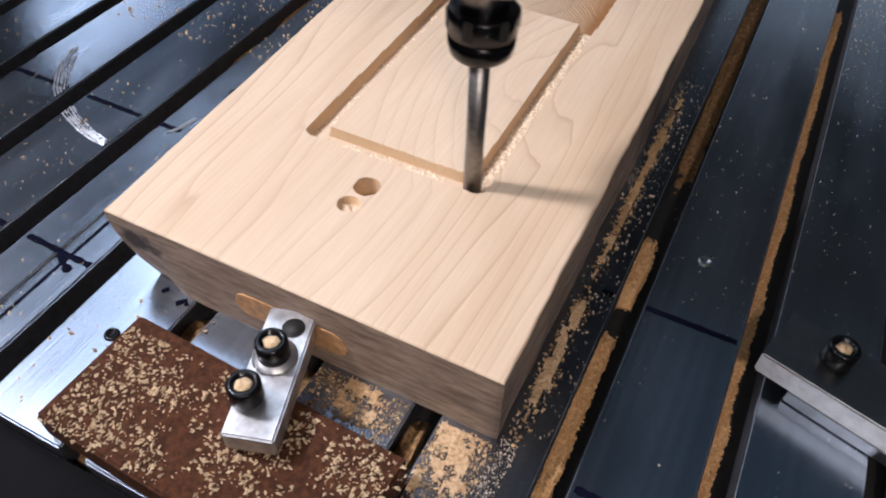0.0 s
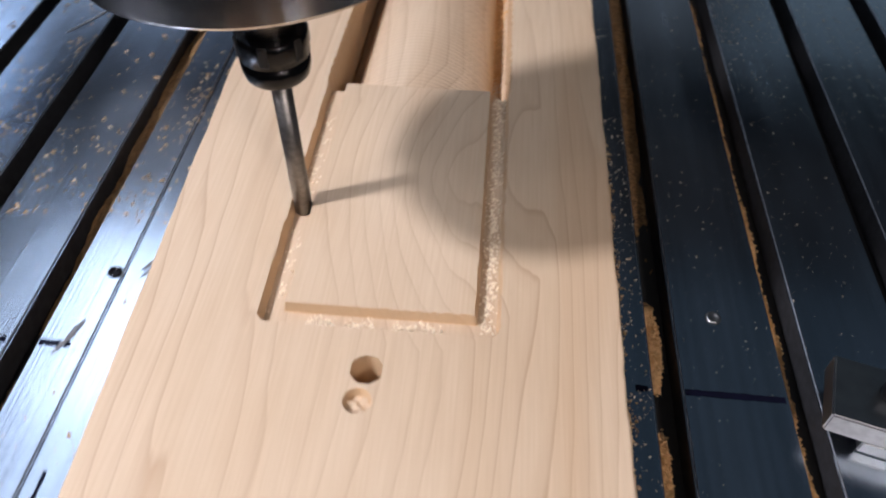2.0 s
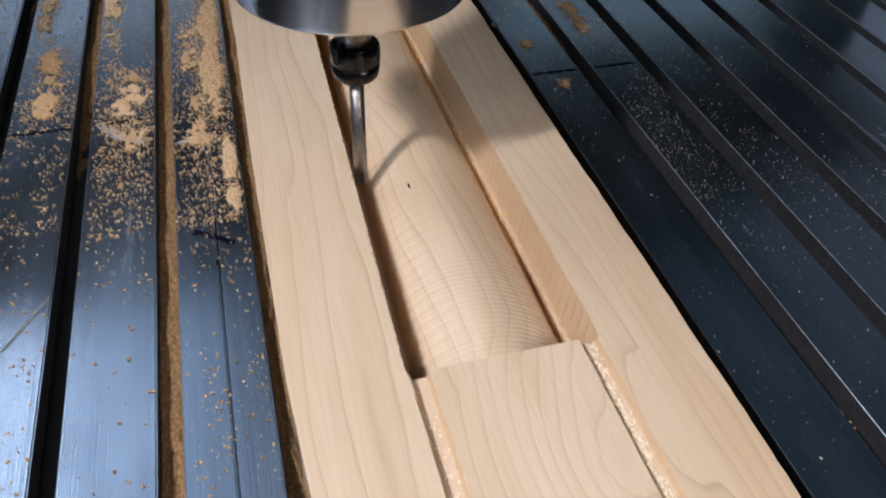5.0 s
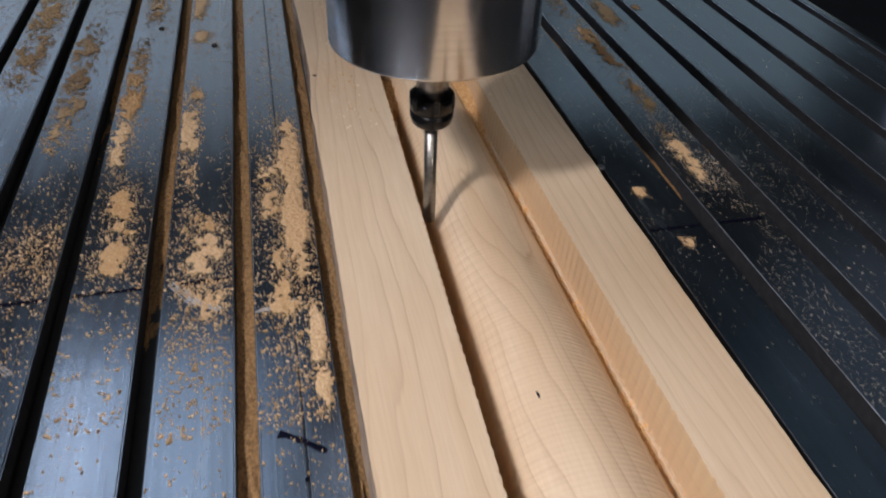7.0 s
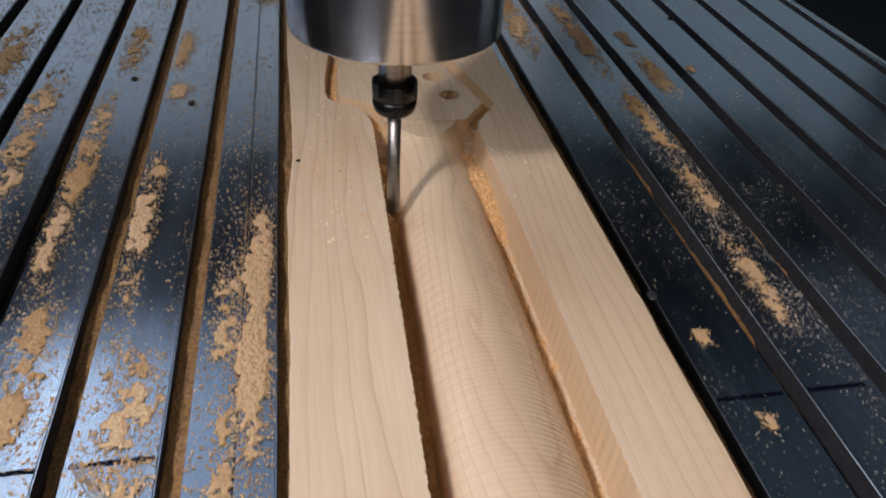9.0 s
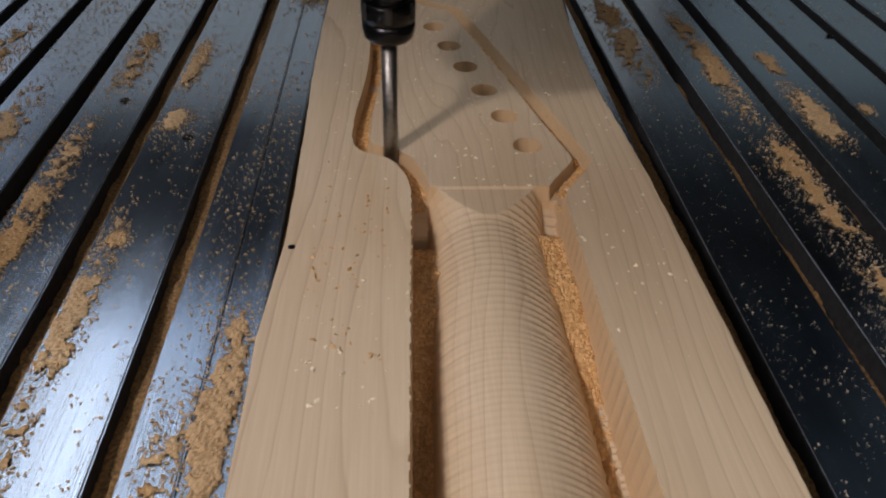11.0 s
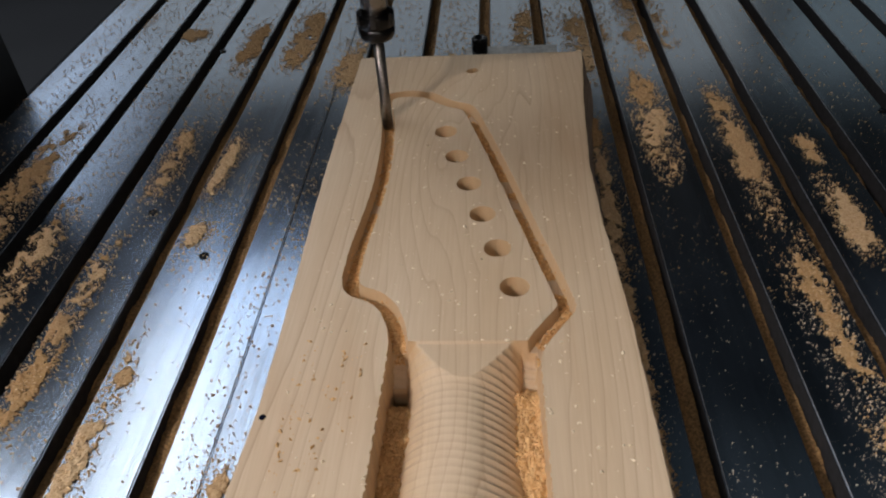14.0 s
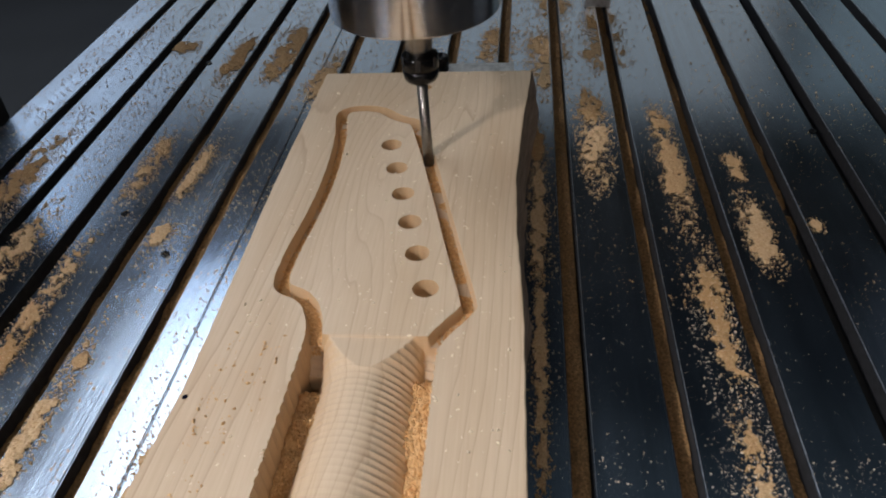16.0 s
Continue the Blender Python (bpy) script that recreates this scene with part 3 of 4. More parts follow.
for y, spans in ((-0.003, ((-0.126, -0.077), (0.077, 0.108))), (0.0645, ((-0.198, -0.099), (0.073, 0.127))), (0.3728, ((-0.225, -0.112), (0.063, 0.152)))):
    for a, b in spans:
        ribbon("pen_line", [(a, y), (b, y + random.uniform(-0.001, 0.001))], 0.0021, INK, table, wobble=0.25)
ribbon("pen_line", [(-0.0884, -0.0514), (-0.0882, 0.0237)], 0.0012, INK, table, wobble=0.2)
ribbon("pen_line", [(-0.1015, 0.2796), (-0.1011, 0.2817), (-0.0936, 0.2767), (-0.0856, 0.2705)], 0.0024, INK, table, wobble=0.2)
ribbon("pen_dot", [(-0.0939, 0.2606), (-0.0929, 0.2599)], 0.0016, INK, table)
ribbon("pen_smudge", [(-0.0931, -0.0034), (-0.089, -0.0062), (-0.0835, -0.009)], 0.0022, INK, table, wobble=0.6)
ribbon("pen_tick", [(-0.0516, -0.0013), (-0.0502, 0.0006)], 0.0016, INK, table)
ribbon("pen_tick", [(-0.0443, -0.0032), (-0.0424, -0.0004), (-0.0411, -0.0023)], 0.0016, INK, table, wobble=0.5)
ribbon("blue_mark", [(-0.0402, -0.006), (-0.0374, 0.0019)], 0.0018, BLUE, table)
for line in ([(-0.1768, 0.0884), (-0.1752, 0.0803), (-0.1702, 0.0715), (-0.1625, 0.0625), (-0.1543, 0.0560), (-0.1446, 0.0508), (-0.1333, 0.0468), (-0.1247, 0.0449), (-0.1181, 0.0446), (-0.1126, 0.0486), (-0.1099, 0.0539)],
             [(-0.1722, 0.0813), (-0.1672, 0.0725), (-0.1595, 0.0635), (-0.1513, 0.0570), (-0.1416, 0.0518), (-0.1303, 0.0478), (-0.1217, 0.0459), (-0.1151, 0.0456)],
             [(-0.1024, 0.0614), (-0.1003, 0.0661), (-0.0988, 0.0725)],
             [(-0.1556, 0.2596), (-0.1635, 0.2463), (-0.1717, 0.2319)],
             [(-0.1457, 0.3744), (-0.1372, 0.3613), (-0.1239, 0.3532)],
             [(-0.1429, 0.3715), (-0.1334, 0.3593), (-0.1248, 0.3542)],
             [(-0.1079, 0.3493), (-0.0985, 0.3501), (-0.0919, 0.3536)],
             [(-0.0784, 0.1056), (-0.0862, 0.0926)],
             [(-0.0803, 0.1065), (-0.0871, 0.0954)],
             [(-0.2177, 0.3445), (-0.2032, 0.3297)]):
    for side in (-1.0, 0.1, 1.1):
        ribbon("scratch", [(x + side * 0.0008, y + side * 0.0008) for x, y in line], 0.0006, SCRATCH, table, 0.0002, 0.0002, 0.9)
for x, y, bright in ((0.0996, 0.0924, True), (-0.096, 0.0935, False), (-0.0925, 0.4003, False), (-0.1300, 0.6340, False), (-0.1685, 0.6700, False), (-0.0535, -0.0212, False), (0.0858, 0.4337, True), (-0.187, 0.8685, False), (0.2337, 0.7572, False)):
    screw = new("table_screw")
    screw.location = (x, y, 0)
    tagged(screw, "small bright screw sunk in the table" if bright else "dark sunk screw in the table", "screw", "table screws")
    part("head", lathe([(0.0, 0.0002), (0.0012, 0.0003), (0.0016, 0.0008), (0.0021, 0.0008), (0.0025, 0.0001)], 20, False), DARKSTEEL if bright else BLACK, screw)

# ---- sawdust and chips ----


def chips(name, x, y, z, size, material=DUST, label="loose wood chips", parent=None):
    """Small bent flakes, one for each place given."""
    n = len(x)
    r = np.random.RandomState(len(x))
    ang = r.rand(n, 4) * 0.9 + np.arange(4) * math.pi / 2 + r.rand(n, 1) * 6.28
    rad = size[:, None] * (0.45 + 0.55 * r.rand(n, 4)) * np.array([1.0, 0.6, 1.0, 0.6])
    ring = np.stack([x[:, None] + rad * np.cos(ang), y[:, None] + rad * np.sin(ang), z[:, None] + size[:, None] * 0.35 * r.rand(n, 4)], -1)
    apex = np.stack([x, y, z + size * (0.25 + 0.5 * r.rand(n))], -1)[:, None]
    verts = np.concatenate([ring, apex], 1).reshape(-1, 3)
    base = (np.arange(n) * 5)[:, None]
    tris = np.concatenate([base + np.array([[k, (k + 1) % 4, 4]]) for k in range(4)], 1).reshape(-1, 3)
    me = bpy.data.meshes.new(name)
    me.from_pydata(verts.tolist(), [], tris.tolist())
    me.materials.append(material)
    ob = new(name, me)
    if parent:
        ob.parent = parent
    return tagged(ob, label, "wood chips", kind="stuff")


def on_strip(x, y):
    ok = np.zeros(x.shape, bool)
    for a, b in STRIPS:
        ok |= (x > a + 0.0006) & (x < b - 0.0006)
    return ok


def off_board(x, y):
    ym = y * 1000
    inside = (x * 1000 > np.interp(ym, *LEFT_EDGE) - 1) & (x * 1000 < np.interp(ym, *RIGHT_EDGE) + 1) & (ym > -1) & (ym < 790)
    return ~inside


def pile(x0, x1, y0, y1, height, seed, rough=0.75, label="loose heap of pale sawdust on the table"):
    """A low heap with a ragged, broken outline, on a fine grid."""
    step = 0.0008
    px, py = (x1 - x0) * 0.6, (y1 - y0) * 0.25
    nx, ny = int((x1 - x0 + 2 * px) / step) + 2, int((y1 - y0 + 2 * py) / step) + 2
    X, Y = np.meshgrid(np.linspace(x0 - px, x1 + px, nx), np.linspace(y0 - py, y1 + py, ny))
    u, v = (X - (x0 + x1) / 2) / ((x1 - x0) / 2), (Y - (y0 + y1) / 2) / ((y1 - y0) / 2)
    body = 1 - (np.abs(u) ** 2.2 + np.abs(v) ** 4)
    n = 0.45 * fractal(X * 110, Y * 70, seed, 2) + 0.55 * fractal(X * 420, Y * 300, seed + 5, 3) - 0.5
    r = np.random.RandomState(seed)
    grain = r.rand(*X.shape)
    h = body * 0.95 + n * 3.0 * rough - 0.12 * rough
    table_top = on_strip(X, Y) & off_board(X, Y)
    # loose grains, close together on the core and sparse away from it
    chance = 0.55 * np.clip((h + 0.95) / 1.5, 0, 1) ** 1.6
    loose = table_top & (r.rand(*X.shape) < chance)
    lift = height * 0.8 * np.clip(h - 0.5, 0, 1) ** 0.6
    GRAINS.append(np.stack([X[loose] + r.uniform(-1, 1, loose.sum()) * step, Y[loose] + r.uniform(-1, 1, loose.sum()) * step, lift[loose] + 0.0002, 0.0005 + 0.0008 * r.rand(loose.sum()) ** 2]))
    Z = height * np.clip(h - 0.5, 0, 1) ** 0.6 * (0.45 + 0.8 * fractal(X * 520, Y * 520, seed + 9, 2)) + 0.0007 * grain
    keep = (h > 0.5) & table_top
    idx = np.arange(nx * ny).reshape(ny, nx)
    quads = np.stack([idx[:-1, :-1], idx[:-1, 1:], idx[1:, 1:], idx[1:, :-1]], -1)
    good = (keep[:-1, :-1].astype(int) + keep[:-1, 1:] + keep[1:, 1:] + keep[1:, :-1]) >= 3
    Z = np.where(keep, Z + 0.0001, 0.00005)
    quads = quads[good]
    if not len(quads):
        return
    used, inv = np.unique(quads, return_inverse=True)
    me = bpy.data.meshes.new("sawdust_pile")
    me.from_pydata(np.stack([X.ravel(), Y.ravel(), Z.ravel()], -1)[used].tolist(), [], inv.reshape(-1, 4).tolist())
    me.materials.append(DUST)
    tagged(new("sawdust_pile", me), label, "sawdust", kind="stuff")


GRAINS = []
PILES = [(-0.0957, -0.0791, 0.3569, 0.5225, 2.2, 0.6), (-0.088, -0.0796, 0.2857, 0.354, 1.4, 0.9), (-0.1004, -0.091, 0.3425, 0.4003, 0.9, 1.3), (-0.1061, -0.0927, 0.41, 0.4788, 0.9, 1.3),
         (-0.1051, -0.0872, 0.3444, 0.3541, 1.2, 0.6), (-0.1499, -0.1359, 0.4203, 0.5793, 1.1, 1.45), (-0.142, -0.1212, 0.3428, 0.4299, 0.8, 1.5), (-0.1475, -0.1358, 0.6804, 0.75, 1.8, 0.6),
         (-0.1469, -0.1332, 0.6406, 0.6619, 1.6, 0.6), (-0.1868, -0.1722, 0.4606, 0.6411, 1.1, 1.4), (-0.1802, -0.163, 0.3817, 0.4605, 0.8, 1.5), (-0.1828, -0.1671, 0.6817, 0.7637, 1.4, 0.9),
         (-0.225, -0.2071, 0.5006, 0.6832, 0.8, 1.6), (-0.2643, -0.2406, 0.5836, 0.767, 0.7, 1.3), (-0.1002, -0.0744, 0.7964, 0.8852, 1.3, 0.9), (-0.1426, -0.1147, 0.8347, 0.9396, 0.8, 1.2),
         (-0.1769, -0.157, 0.8258, 0.9203, 0.8, 1.2), (-0.2755, -0.2605, 0.9091, 0.9507, 1, 0.8), (-0.2313, -0.2064, 0.8856, 0.9123, 0.9, 0.8), (0.0925, 0.1125, 0.6928, 0.8150, 1.5, 0.95),
         (0.1369, 0.1526, 0.6585, 0.7916, 1.5, 0.8), (0.171, 0.186, 0.6217, 0.6925, 1.4, 0.85), (0.1744, 0.1847, 0.7028, 0.7334, 1.2, 0.8), (0.205, 0.2129, 0.655, 0.6687, 1, 0.7),
         (0.1410, 0.1550, 0.5528, 0.6329, 0.6, 1.75), (0.1405, 0.1524, 0.4935, 0.5429, 0.6, 1.7), (0.1339, 0.1449, 0.4117, 0.4742, 0.6, 1.7), (0.0925, 0.1019, 0.3996, 0.4114, 1.6, 0.5),
         (0.0983, 0.1065, 0.3557, 0.3652, 1, 0.8), (0.0663, 0.0719, 0.0054, 0.0612, 1.8, 0.8), (0.0664, 0.071, 0.0631, 0.1826, 1.4, 0.9), (0.0638, 0.0711, 0.4737, 0.6311, 1.4, 0.8),
         (0.0617, 0.0724, 0.6112, 0.7741, 1.4, 0.8), (0.0151, 0.0327, -0.015, 0.0017, 0.6, 1.6), (0.0447, 0.0632, -0.0227, -0.0002, 0.4, 1.9), (-0.019, 0.0107, 0.7981, 0.8606, 0.8, 1.2),
         (0.0231, 0.05, 0.8381, 0.9326, 0.8, 1.2), (0.0621, 0.09, 0.8052, 0.9208, 0.9, 1.2), (0.0682, 0.0962, 0.9309, 1.0307, 0.9, 1.2), (0.1038, 0.1339, 0.8347, 0.9602, 0.6, 1.4)]
for k, (a, b, c, d, h, rg) in enumerate(PILES):
    pile(a, b, c, d, h / 1000, 50 + k, rg)
gx, gy, gz, gs = np.concatenate(GRAINS, 1)
chips("sawdust_grains", gx, gy, gz, gs, DUST, "loose grains of sawdust round the heaps on the table")


def table_chips():
    """Chips over the table, thick where the dust lies, thin elsewhere."""
    r = np.random.RandomState(5)
    fields = [(-0.3183, -0.0718, 0.3629, 0.806, 32500, 0.6), (-0.2262, -0.0712, 0.1168, 0.4011, 6000, 0.75), (-0.3111, -0.0234, 0.7845, 1.1449, 20400, 0.8),
              (-0.0244, 0.1163, 0.7962, 1.0845, 11900, 0.8), (0.0754, 0.3165, 0.7693, 1.0791, 4080, 0.7), (0.065, 0.2759, 0.1916, 0.7898, 8500, 0.45), (0.0654, 0.3034, 0.1914, 0.8203, 12000, 0.26),
              (0.0641, 0.2295, -0.0502, 0.3123, 1000, 0.6), (-0.2192, -0.07, -0.0496, 0.2577, 900, 0.6), (0.1208, 0.1534, 0.3591, 0.6482, 900, 0.55), (-0.0699, 0.0629, -0.0504, 0.0027, 420, 0.9),
              (0.0059, 0.0704, -0.0366, 0.0025, 9000, 0.4), (0.0642, 0.078, 0.0054, 0.1918, 700, 0.8), (0.0827, 0.2387, -0.05, 0.2102, 2200, 0.26), (-0.2195, -0.0377, -0.0497, 0.098, 1600, 0.3),
              (0.0604, 0.0779, 0.4562, 0.7739, 900, 0.7), (-0.1460, -0.0780, 0.2850, 0.3750, 3600, 0.75), (-0.1880, -0.1560, 0.2950, 0.4050, 2400, 0.75), (-0.2260, -0.1960, 0.3300, 0.4300, 2000, 0.7),
              (0.0660, 0.2100, 0.2500, 0.5200, 8600, 0.55), (0.1330, 0.1560, 0.4000, 0.6600, 3600, 0.65)]
    xs, ys, ss = [], [], []
    for x0, x1, y0, y1, n, sz in fields:
        x, y = r.uniform(x0, x1, n), r.uniform(y0, y1, n)
        d = 0.6 * fractal(x * 45, y * 22, 77, 2) + 0.4 * fractal(x * 260, y * 170, 78, 2)
        keep = (d > r.uniform(0.32, 0.62, n)) & on_strip(x, y) & off_board(x, y)
        xs.append(x[keep]), ys.append(y[keep]), ss.append(sz * 0.001 * (0.4 + r.rand(keep.sum()) ** 3 * 1.6))
    x, y, s = np.concatenate(xs), np.concatenate(ys), np.concatenate(ss)
    plate = (x > -0.043) & (x < 0.051) & (y < -0.018)
    x, y, s = x[~plate], y[~plate], s[~plate]
    # chips right of the board get a whiter colour, for cool dim light
    bare = (x > 0.064) & (y < 0.60)
    chips("wood_chips", x[~bare], y[~bare], np.full((~bare).sum(), 0.0002), s[~bare], DUST, "pale wood chips strewn over the slotted table")
    chips("wood_chips", x[bare], y[bare], np.full(bare.sum(), 0.0002), s[bare] * 0.68, COOLCHIP, "wood chips right of the board, coloured whiter for the cool light")


table_chips()


def scatter(n, x0, x1, y0, y1, size, seed, gap=0.5):
    r = np.random.RandomState(seed)
    x, y = r.uniform(x0, x1, n), r.uniform(y0, y1, n)
    keep = fractal(x * 120, y * 120, seed, 3) > r.uniform(gap - 0.2, gap + 0.15, n)
    x, y = x[keep], y[keep]
    return x, y, size * (0.45 + r.rand(len(x)) ** 2 * 1.4)


x, y, s = scatter(3600, -0.042, 0.050, -0.0555, -0.021, 0.0008, 61, 0.48)
chips("wood_chips", x, y, np.full(len(x), 0.0109), s, CHIP, "wood chips scattered over the brown plate")
x, y, s = scatter(1100, -0.062, 0.056, 0.45, 0.785, 0.0009, 62, 0.50)
z = board_height(x * 1000, y * 1000) / 1000
flat = z > 0.0283
chips("wood_chips", x[flat], y[flat], z[flat] + 0.0001, s[flat], CURL, "fine chips lying on the maple board")
x, y, s = scatter(260, -0.060, -0.036, 0.465, 0.55, 0.0009, 63, 0.55)
chips("wood_chips", x, y, np.full(len(x), 0.0286), s, COARSE, "small curls of wood on the maple board")


def groove_crumbs():
    """Crumbs left in the narrow grooves of heel and head."""
    r = np.random.RandomState(9)
    xs, ys = [], []
    for line, n in ((HEEL[1:], 1100), ([HEEL[0], HEEL[1]], 150), (chaikin(HEAD)[:60], 2600), (chaikin(HEAD)[60:], 1200), (HEAD[1:8], 2200), (HEAD[19:], 2400)):
        seg = np.array(line)
        ln = np.hypot(*np.diff(seg, axis=0).T)
        at = np.repeat(np.arange(len(ln)), np.maximum(1, (n * ln / ln.sum()).astype(int)))
        f = r.rand(len(at), 1)
        p = seg[at] * (1 - f) + seg[at + 1] * f + r.normal(0, 1.2, (len(at), 2))
        xs.append(p[:, 0]), ys.append(p[:, 1])
    x, y = np.concatenate(xs), np.concatenate(ys)
    z = board_height(x, y)
    keep = (z < 25.5) & (z > 18) & (value_noise(x / 6, y / 9, 4) > np.where(y > 380, 0.22, 0.35))
    x, y, z = x[keep], y[keep], z[keep]
    # near crumbs take the pale curl colour for the lit heel groove
    for far, material, size in ((False, CURL, 0.0008), (True, COARSE, 0.0012)):
        pick = (y > 380) == far
        chips("wood_chips", x[pick] / 1000, y[pick] / 1000, z[pick] / 1000, size * (0.4 + r.rand(pick.sum())), material, "crumbs of wood left in the routed groove")


groove_crumbs()


def channel_dust(side, y0, y1, base, lump, seed):
    """Sawdust lying along the floor of one deep channel."""
    ny, nx = int((y1 - y0) / 0.9), 17
    ys = np.linspace(y0, y1, ny)
    wo = 29.6 - 0.0172 * (ys - 350)
    U = np.linspace(0, 1, nx)
    X = -1.6 + 0.0028 * (ys[:, None] - 350) + side * (wo[:, None] - 9.4 + 9.7 * U[None])
    Y = np.repeat(ys[:, None], nx, 1)
    r = np.random.RandomState(seed)
    base = base - (8.5 if side < 0 else 8.0) * (1 - smoothstep(447, 510, ys))[:, None]
    fade = smoothstep(y0, y0 + 60, ys) * (1 - 0.6 * smoothstep(y1 - 6, y1, ys))
    Z = base - 3 + (3 + lump * fractal(X / 6, Y / 6, seed, 3)) * fade[:, None] + r.uniform(-0.5, 0.5, X.shape)
    V = np.stack([X + r.uniform(-0.25, 0.25, X.shape), Y + r.uniform(-0.3, 0.3, X.shape), Z], -1).reshape(-1, 3) / 1000
    me = grid_mesh("sawdust_fill", V, nx, ny, COARSE, None, 20)
    tagged(new("sawdust_fill", me), "sawdust lying in the deep cut beside the neck", "sawdust", kind="stuff")
    n = 1500
    i, j = r.randint(0, ny, n), r.randint(1, nx - 1, n)
    P = np.stack([X, Y, Z], -1)[i, j] / 1000
    chips("wood_chips", P[:, 0], P[:, 1], P[:, 2], 0.0012 * (0.5 + r.rand(n)), COARSE, "coarse chips on the sawdust in the deep cut")


channel_dust(-1, 312, 533.5, 13.0, 4.0, 71)
channel_dust(1, 195, 539.5, 13.5, 4.5, 72)


def slot_dust(right, y0, y1, level, seed, share=1.0, material=None):
    """Brown dust packed along a table slot."""
    nx, ny = 9, int((y1 - y0) / 0.0016)
    X, Y = np.meshgrid(np.linspace(right - SLOT + 0.0001, right - SLOT * (1 - share) - 0.0001, nx), np.linspace(y0, y1, ny))
    r = np.random.RandomState(seed)
    left = right - SLOT + 0.0001
    if share < 0.9:
        # the loose side of the dust wanders
        X = left + (X - left) * np.clip(0.72 + 0.6 * fractal(Y * 110, Y * 0, seed + 7, 3), 0.5, 1.25)
    n = fractal(X * 160, Y * 60, seed, 3)
    Z = level + 0.004 * (n - 0.55) + 0.0005 * r.uniform(-1, 1, X.shape)
    Z[:, -1] -= 0.003 * (share < 0.9)
    ends = np.minimum(Y - y0, y1 - Y) * 1000 * (0.5 + fractal(X * 300, Y * 90, seed + 3, 2))
    Z -= 0.006 * np.clip(1 - ends / (130 if y1 - y0 > 0.45 else 6), 0, 1)
    Z = np.minimum(Z, -0.0015)
    me = grid_mesh("slot_dust", np.stack([X, Y, Z], -1).reshape(-1, 3), nx, ny, material or OLDDUST, None, 20)
    tagged(new("slot_dust", me), "brown sawdust packed in a table slot", "sawdust", kind="stuff")
    if material:
        n = int((y1 - y0) * 9000)
        i, j = r.randint(0, ny, n), r.randint(0, nx, n)
        chips("wood_chips", X[i, j], Y[i, j] + r.uniform(-1, 1, n) * 0.001, Z[i, j] + 0.0002, 0.0005 + 0.0006 * r.rand(n), material, "coarse grains on the sawdust in a table slot")


for right, y0, y1, level, share in ((0.0866, -0.0555, 0.0566, -0.0045, 0.55), (0.0866, 0.0687, 0.1042, -0.0045, 0.6), (0.0866, 0.1173, 1.05, -0.006, 0.9), (0.1258, -0.0555, 0.3027, -0.0068, 0.5),
                                    (0.1258, 0.3073, 1.05, -0.0078, 0.92), (0.165, 0.2841, 1.05, -0.008, 0.92), (0.2042, 0.5701, 1.05, -0.008, 0.92), (-0.0702, 0.0982, 1.05, -0.0055, 0.95),
                                    (-0.1094, 0.0423, 1.05, -0.0062, 0.95), (-0.1486, 0.3143, 1.05, -0.0072, 0.95), (-0.1878, 0.4305, 1.05, -0.0095, 0.92), (-0.031, -0.0555, 0.0028, -0.006, 0.95),
                                    (0.0082, -0.0555, 0.0027, -0.006, 0.95), (0.0474, -0.0555, 0.0027, -0.006, 0.7), (-0.031, 0.7937, 1.05, -0.007, 0.95), (0.0082, 0.792, 1.05, -0.006, 0.95),
                                    (0.0474, 0.7903, 1.05, -0.006, 0.95)):
    slot_dust(right, y0, y1, level, int(abs(right) * 1000) + int(abs(y0) * 500), share, COARSE if share < 0.7 else None)

# ---- spindle, collet nut and cutter ----
SPINDLE_TIP = 0.0229


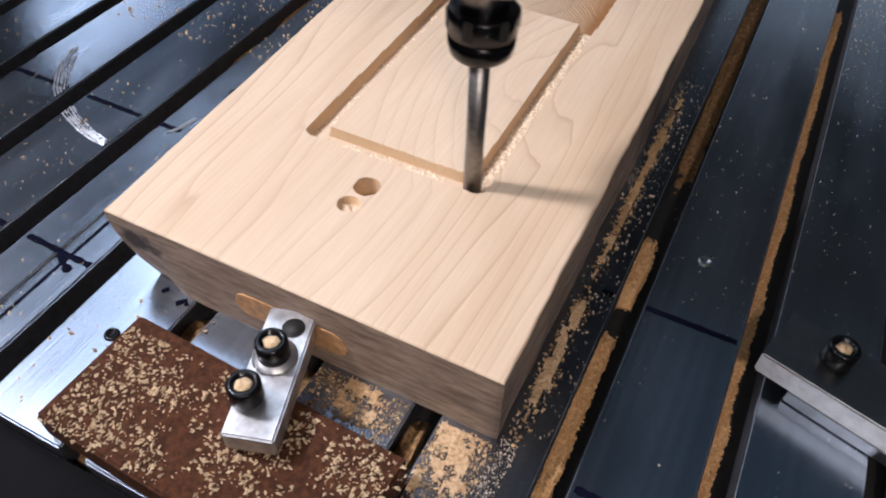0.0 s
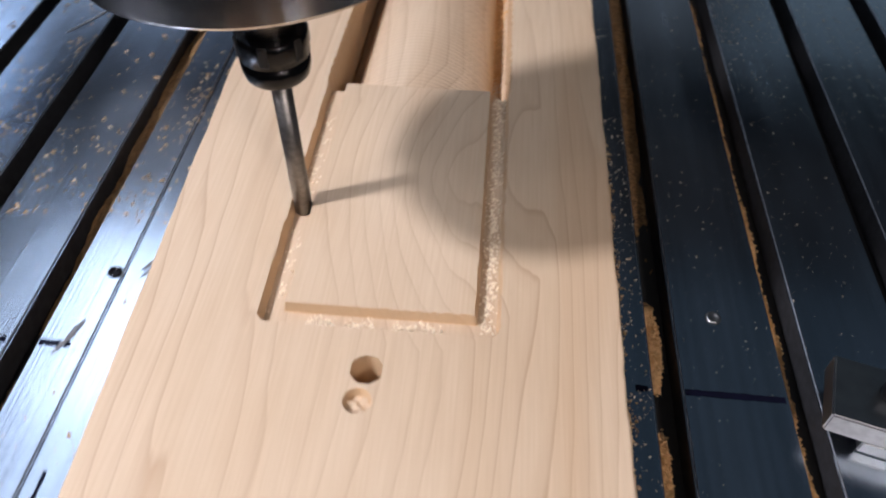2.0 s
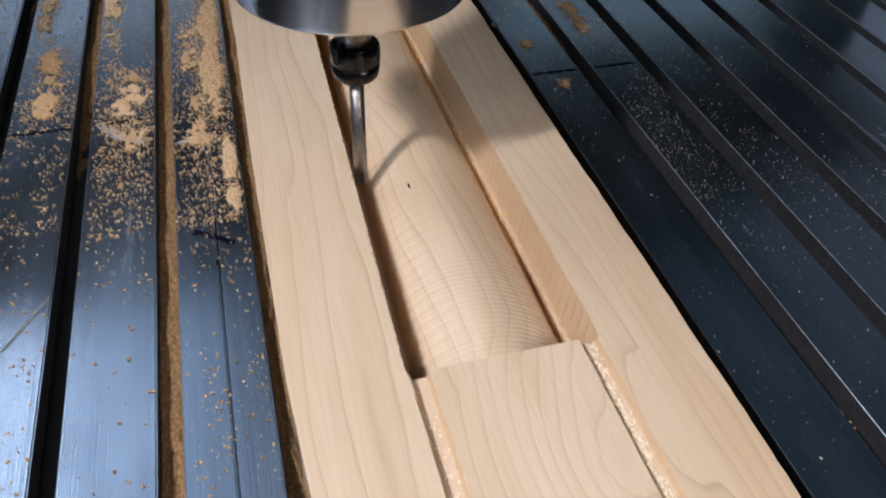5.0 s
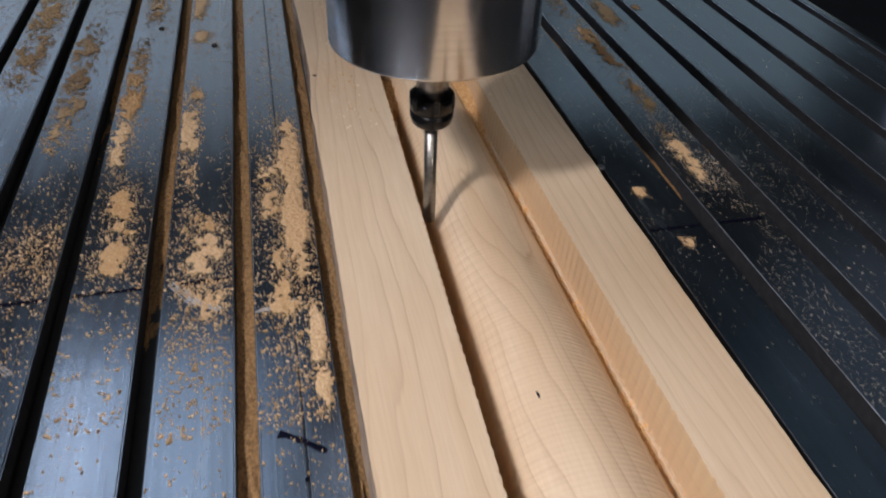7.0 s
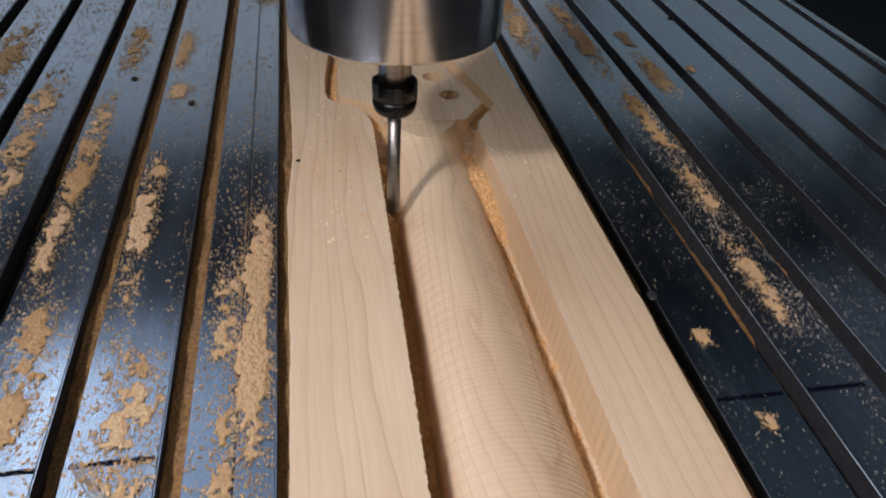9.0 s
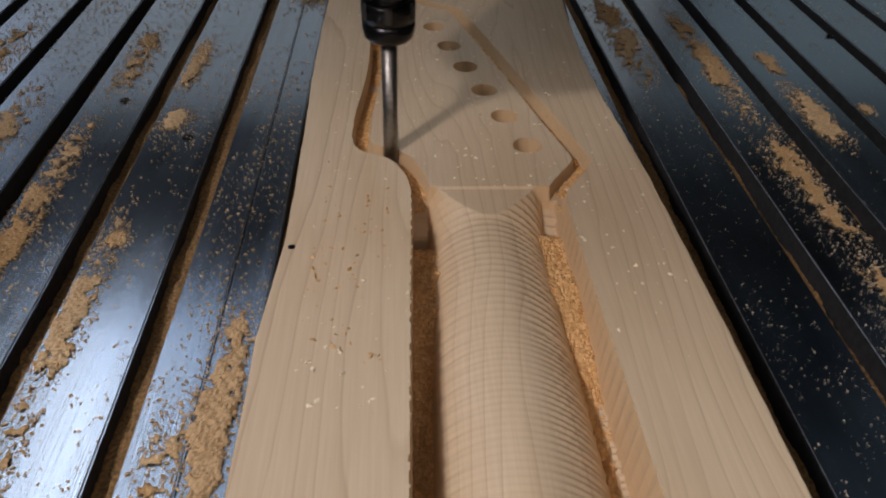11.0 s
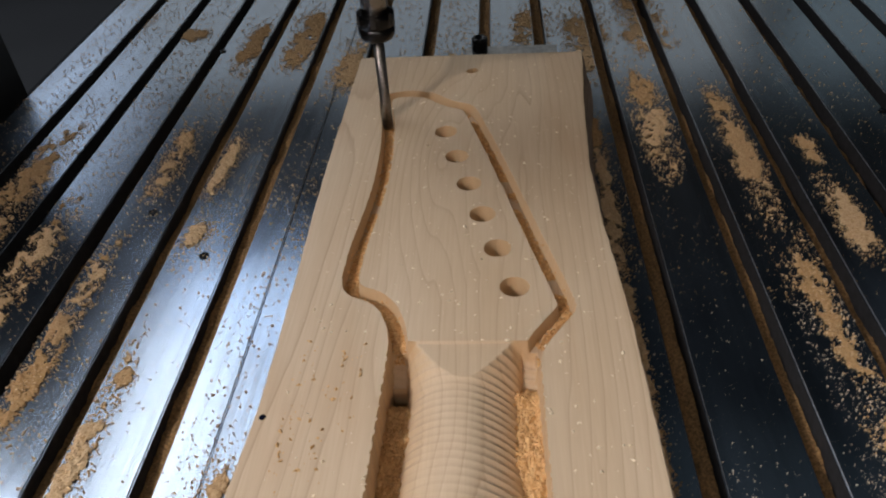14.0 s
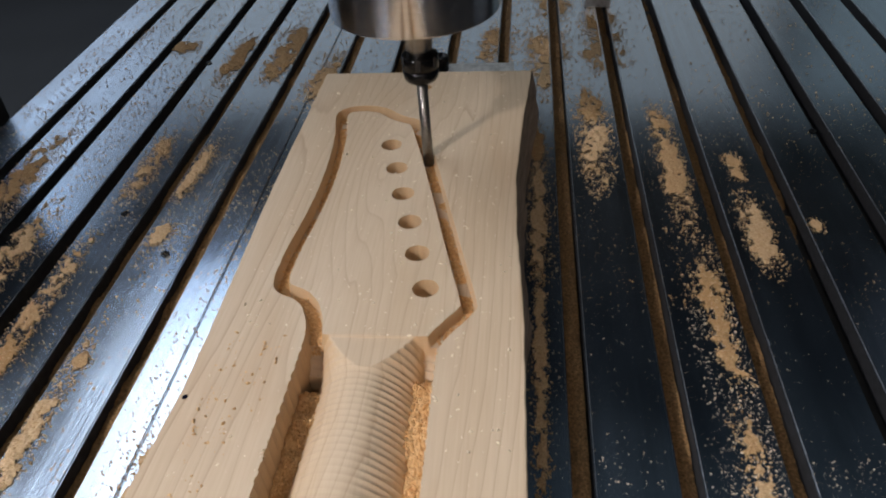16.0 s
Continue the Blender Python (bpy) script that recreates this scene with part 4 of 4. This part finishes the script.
def router_spindle():
    root = new("router_spindle")
    tagged(root, "brushed steel router spindle with black collet nut and long cutter", "router spindle")
    b = 0.0880
    part("body", lathe([(0, b), (0.039644, b), (0.040112, b + 0.0003), (0.040205, b + 0.001), (0.040205, 0.42), (0, 0.42)], 96), STEEL, root)
    part("shaft", lathe([(0, 0.0594), (0.0065, 0.0594), (0.0066, 0.0598), (0.0066, 0.0735), (0.0069, 0.0738), (0.006919, b + 0.001), (0, b + 0.001)], 48), NOSE, root, "polished spindle nose")
    nut = part("collet_nut", lathe([(0, 0.05028), (0.00561, 0.050097), (0.007293, 0.050463), (0.008415, 0.051653), (0.008976, 0.05394), (0.0090695, 0.056411), (0.0085085, 0.056685), (0.0085085, 0.057234), (0.009163, 0.057509),
                           (0.0092565, 0.062633), (0.0090695, 0.063731), (0.008228, 0.064097), (0.0070125, 0.064188), (0, 0.064188)], 48), BLACK, root, "black collet nut")
    for k in range(6):
        a = k * math.pi / 3
        bm = box(-0.0013, 0.0013, 0.0082, 0.0095, 0.0584, 0.0639, 0.0004, 1)
        bmesh.ops.rotate(bm, verts=bm.verts[:], cent=(0, 0, 0), matrix=Matrix.Rotation(a, 3, "Z"))
        part("wrench_notch", bm, SHADE, nut)
    part("cutter", lathe([(0, 0), (0.002805, 0.000183), (0.002805, 0.01647), (0.0027115, 0.016836), (0.002805, 0.0508), (0, 0.0508)], 32), CARBIDE, root, "bare carbide cutter")
    part("mounting_plate", box(-0.056, 0.056, 0.0407, 0.266, 0.19, 0.32, 0.003), PAINT, root, "dark carriage that holds the spindle")
    return root


spindle = router_spindle()

SPINDLE = [
    (0, 26.1, 62.2), (0.5, 0.3, 62), (1, -25, 61.8), (1.12, -28.8, 65.2), (1.5, -30.9, 76.1), (2, -31, 104), (2.5, -31.1, 130.7), (3, -31.3, 158.7), (3.5, -31.4, 187.1), (4, -30.9, 214.9), (4.2, -30.6, 226.8), (6.5, -28.2, 347.1), (7, -27.7, 371.5), (7.5, -27.2, 399), (8, -26.6, 427.3), (8.5, -26.1, 453.5), (9, -25.6, 477.8), (9.2, -25.4, 488.1), (9.8, -24.1, 519), (10.25, -23.9, 541), (10.65, -26, 559), (11, -35.5, 573.5), (11.3, -44.2, 577.4), (11.5, -46.6, 583.4), (12, -46.4, 606.3), (12.5, -43.8, 630.3), (13, -42.4, 657.8), (13.5, -42.8, 683.8), (14, -46, 711.5), (14.4, -48.4, 729.5), (14.55, -46.3, 737.5), (14.8, -33.6, 738.6), (15, -22.4, 735.2), (15.2, -14, 729.2), (15.5, -2.1, 719.3), (15.65, 0.8, 709.8), (16, 7.8, 685)]

# the cutter runs higher round the heel and deeper round the head
spindle_rows = [(t, pose(x / 1000, y / 1000, SPINDLE_TIP + (0.0020 if t < 3.0 else 0.0008 if t > 10.6 else 0.0))) for t, x, y in SPINDLE]
gantry_rows = [(t, pose(0, y / 1000, 0)) for t, x, y in SPINDLE]


def motions():
    walk(spindle, spindle_rows)
    walk(gantry, gantry_rows)


motions()
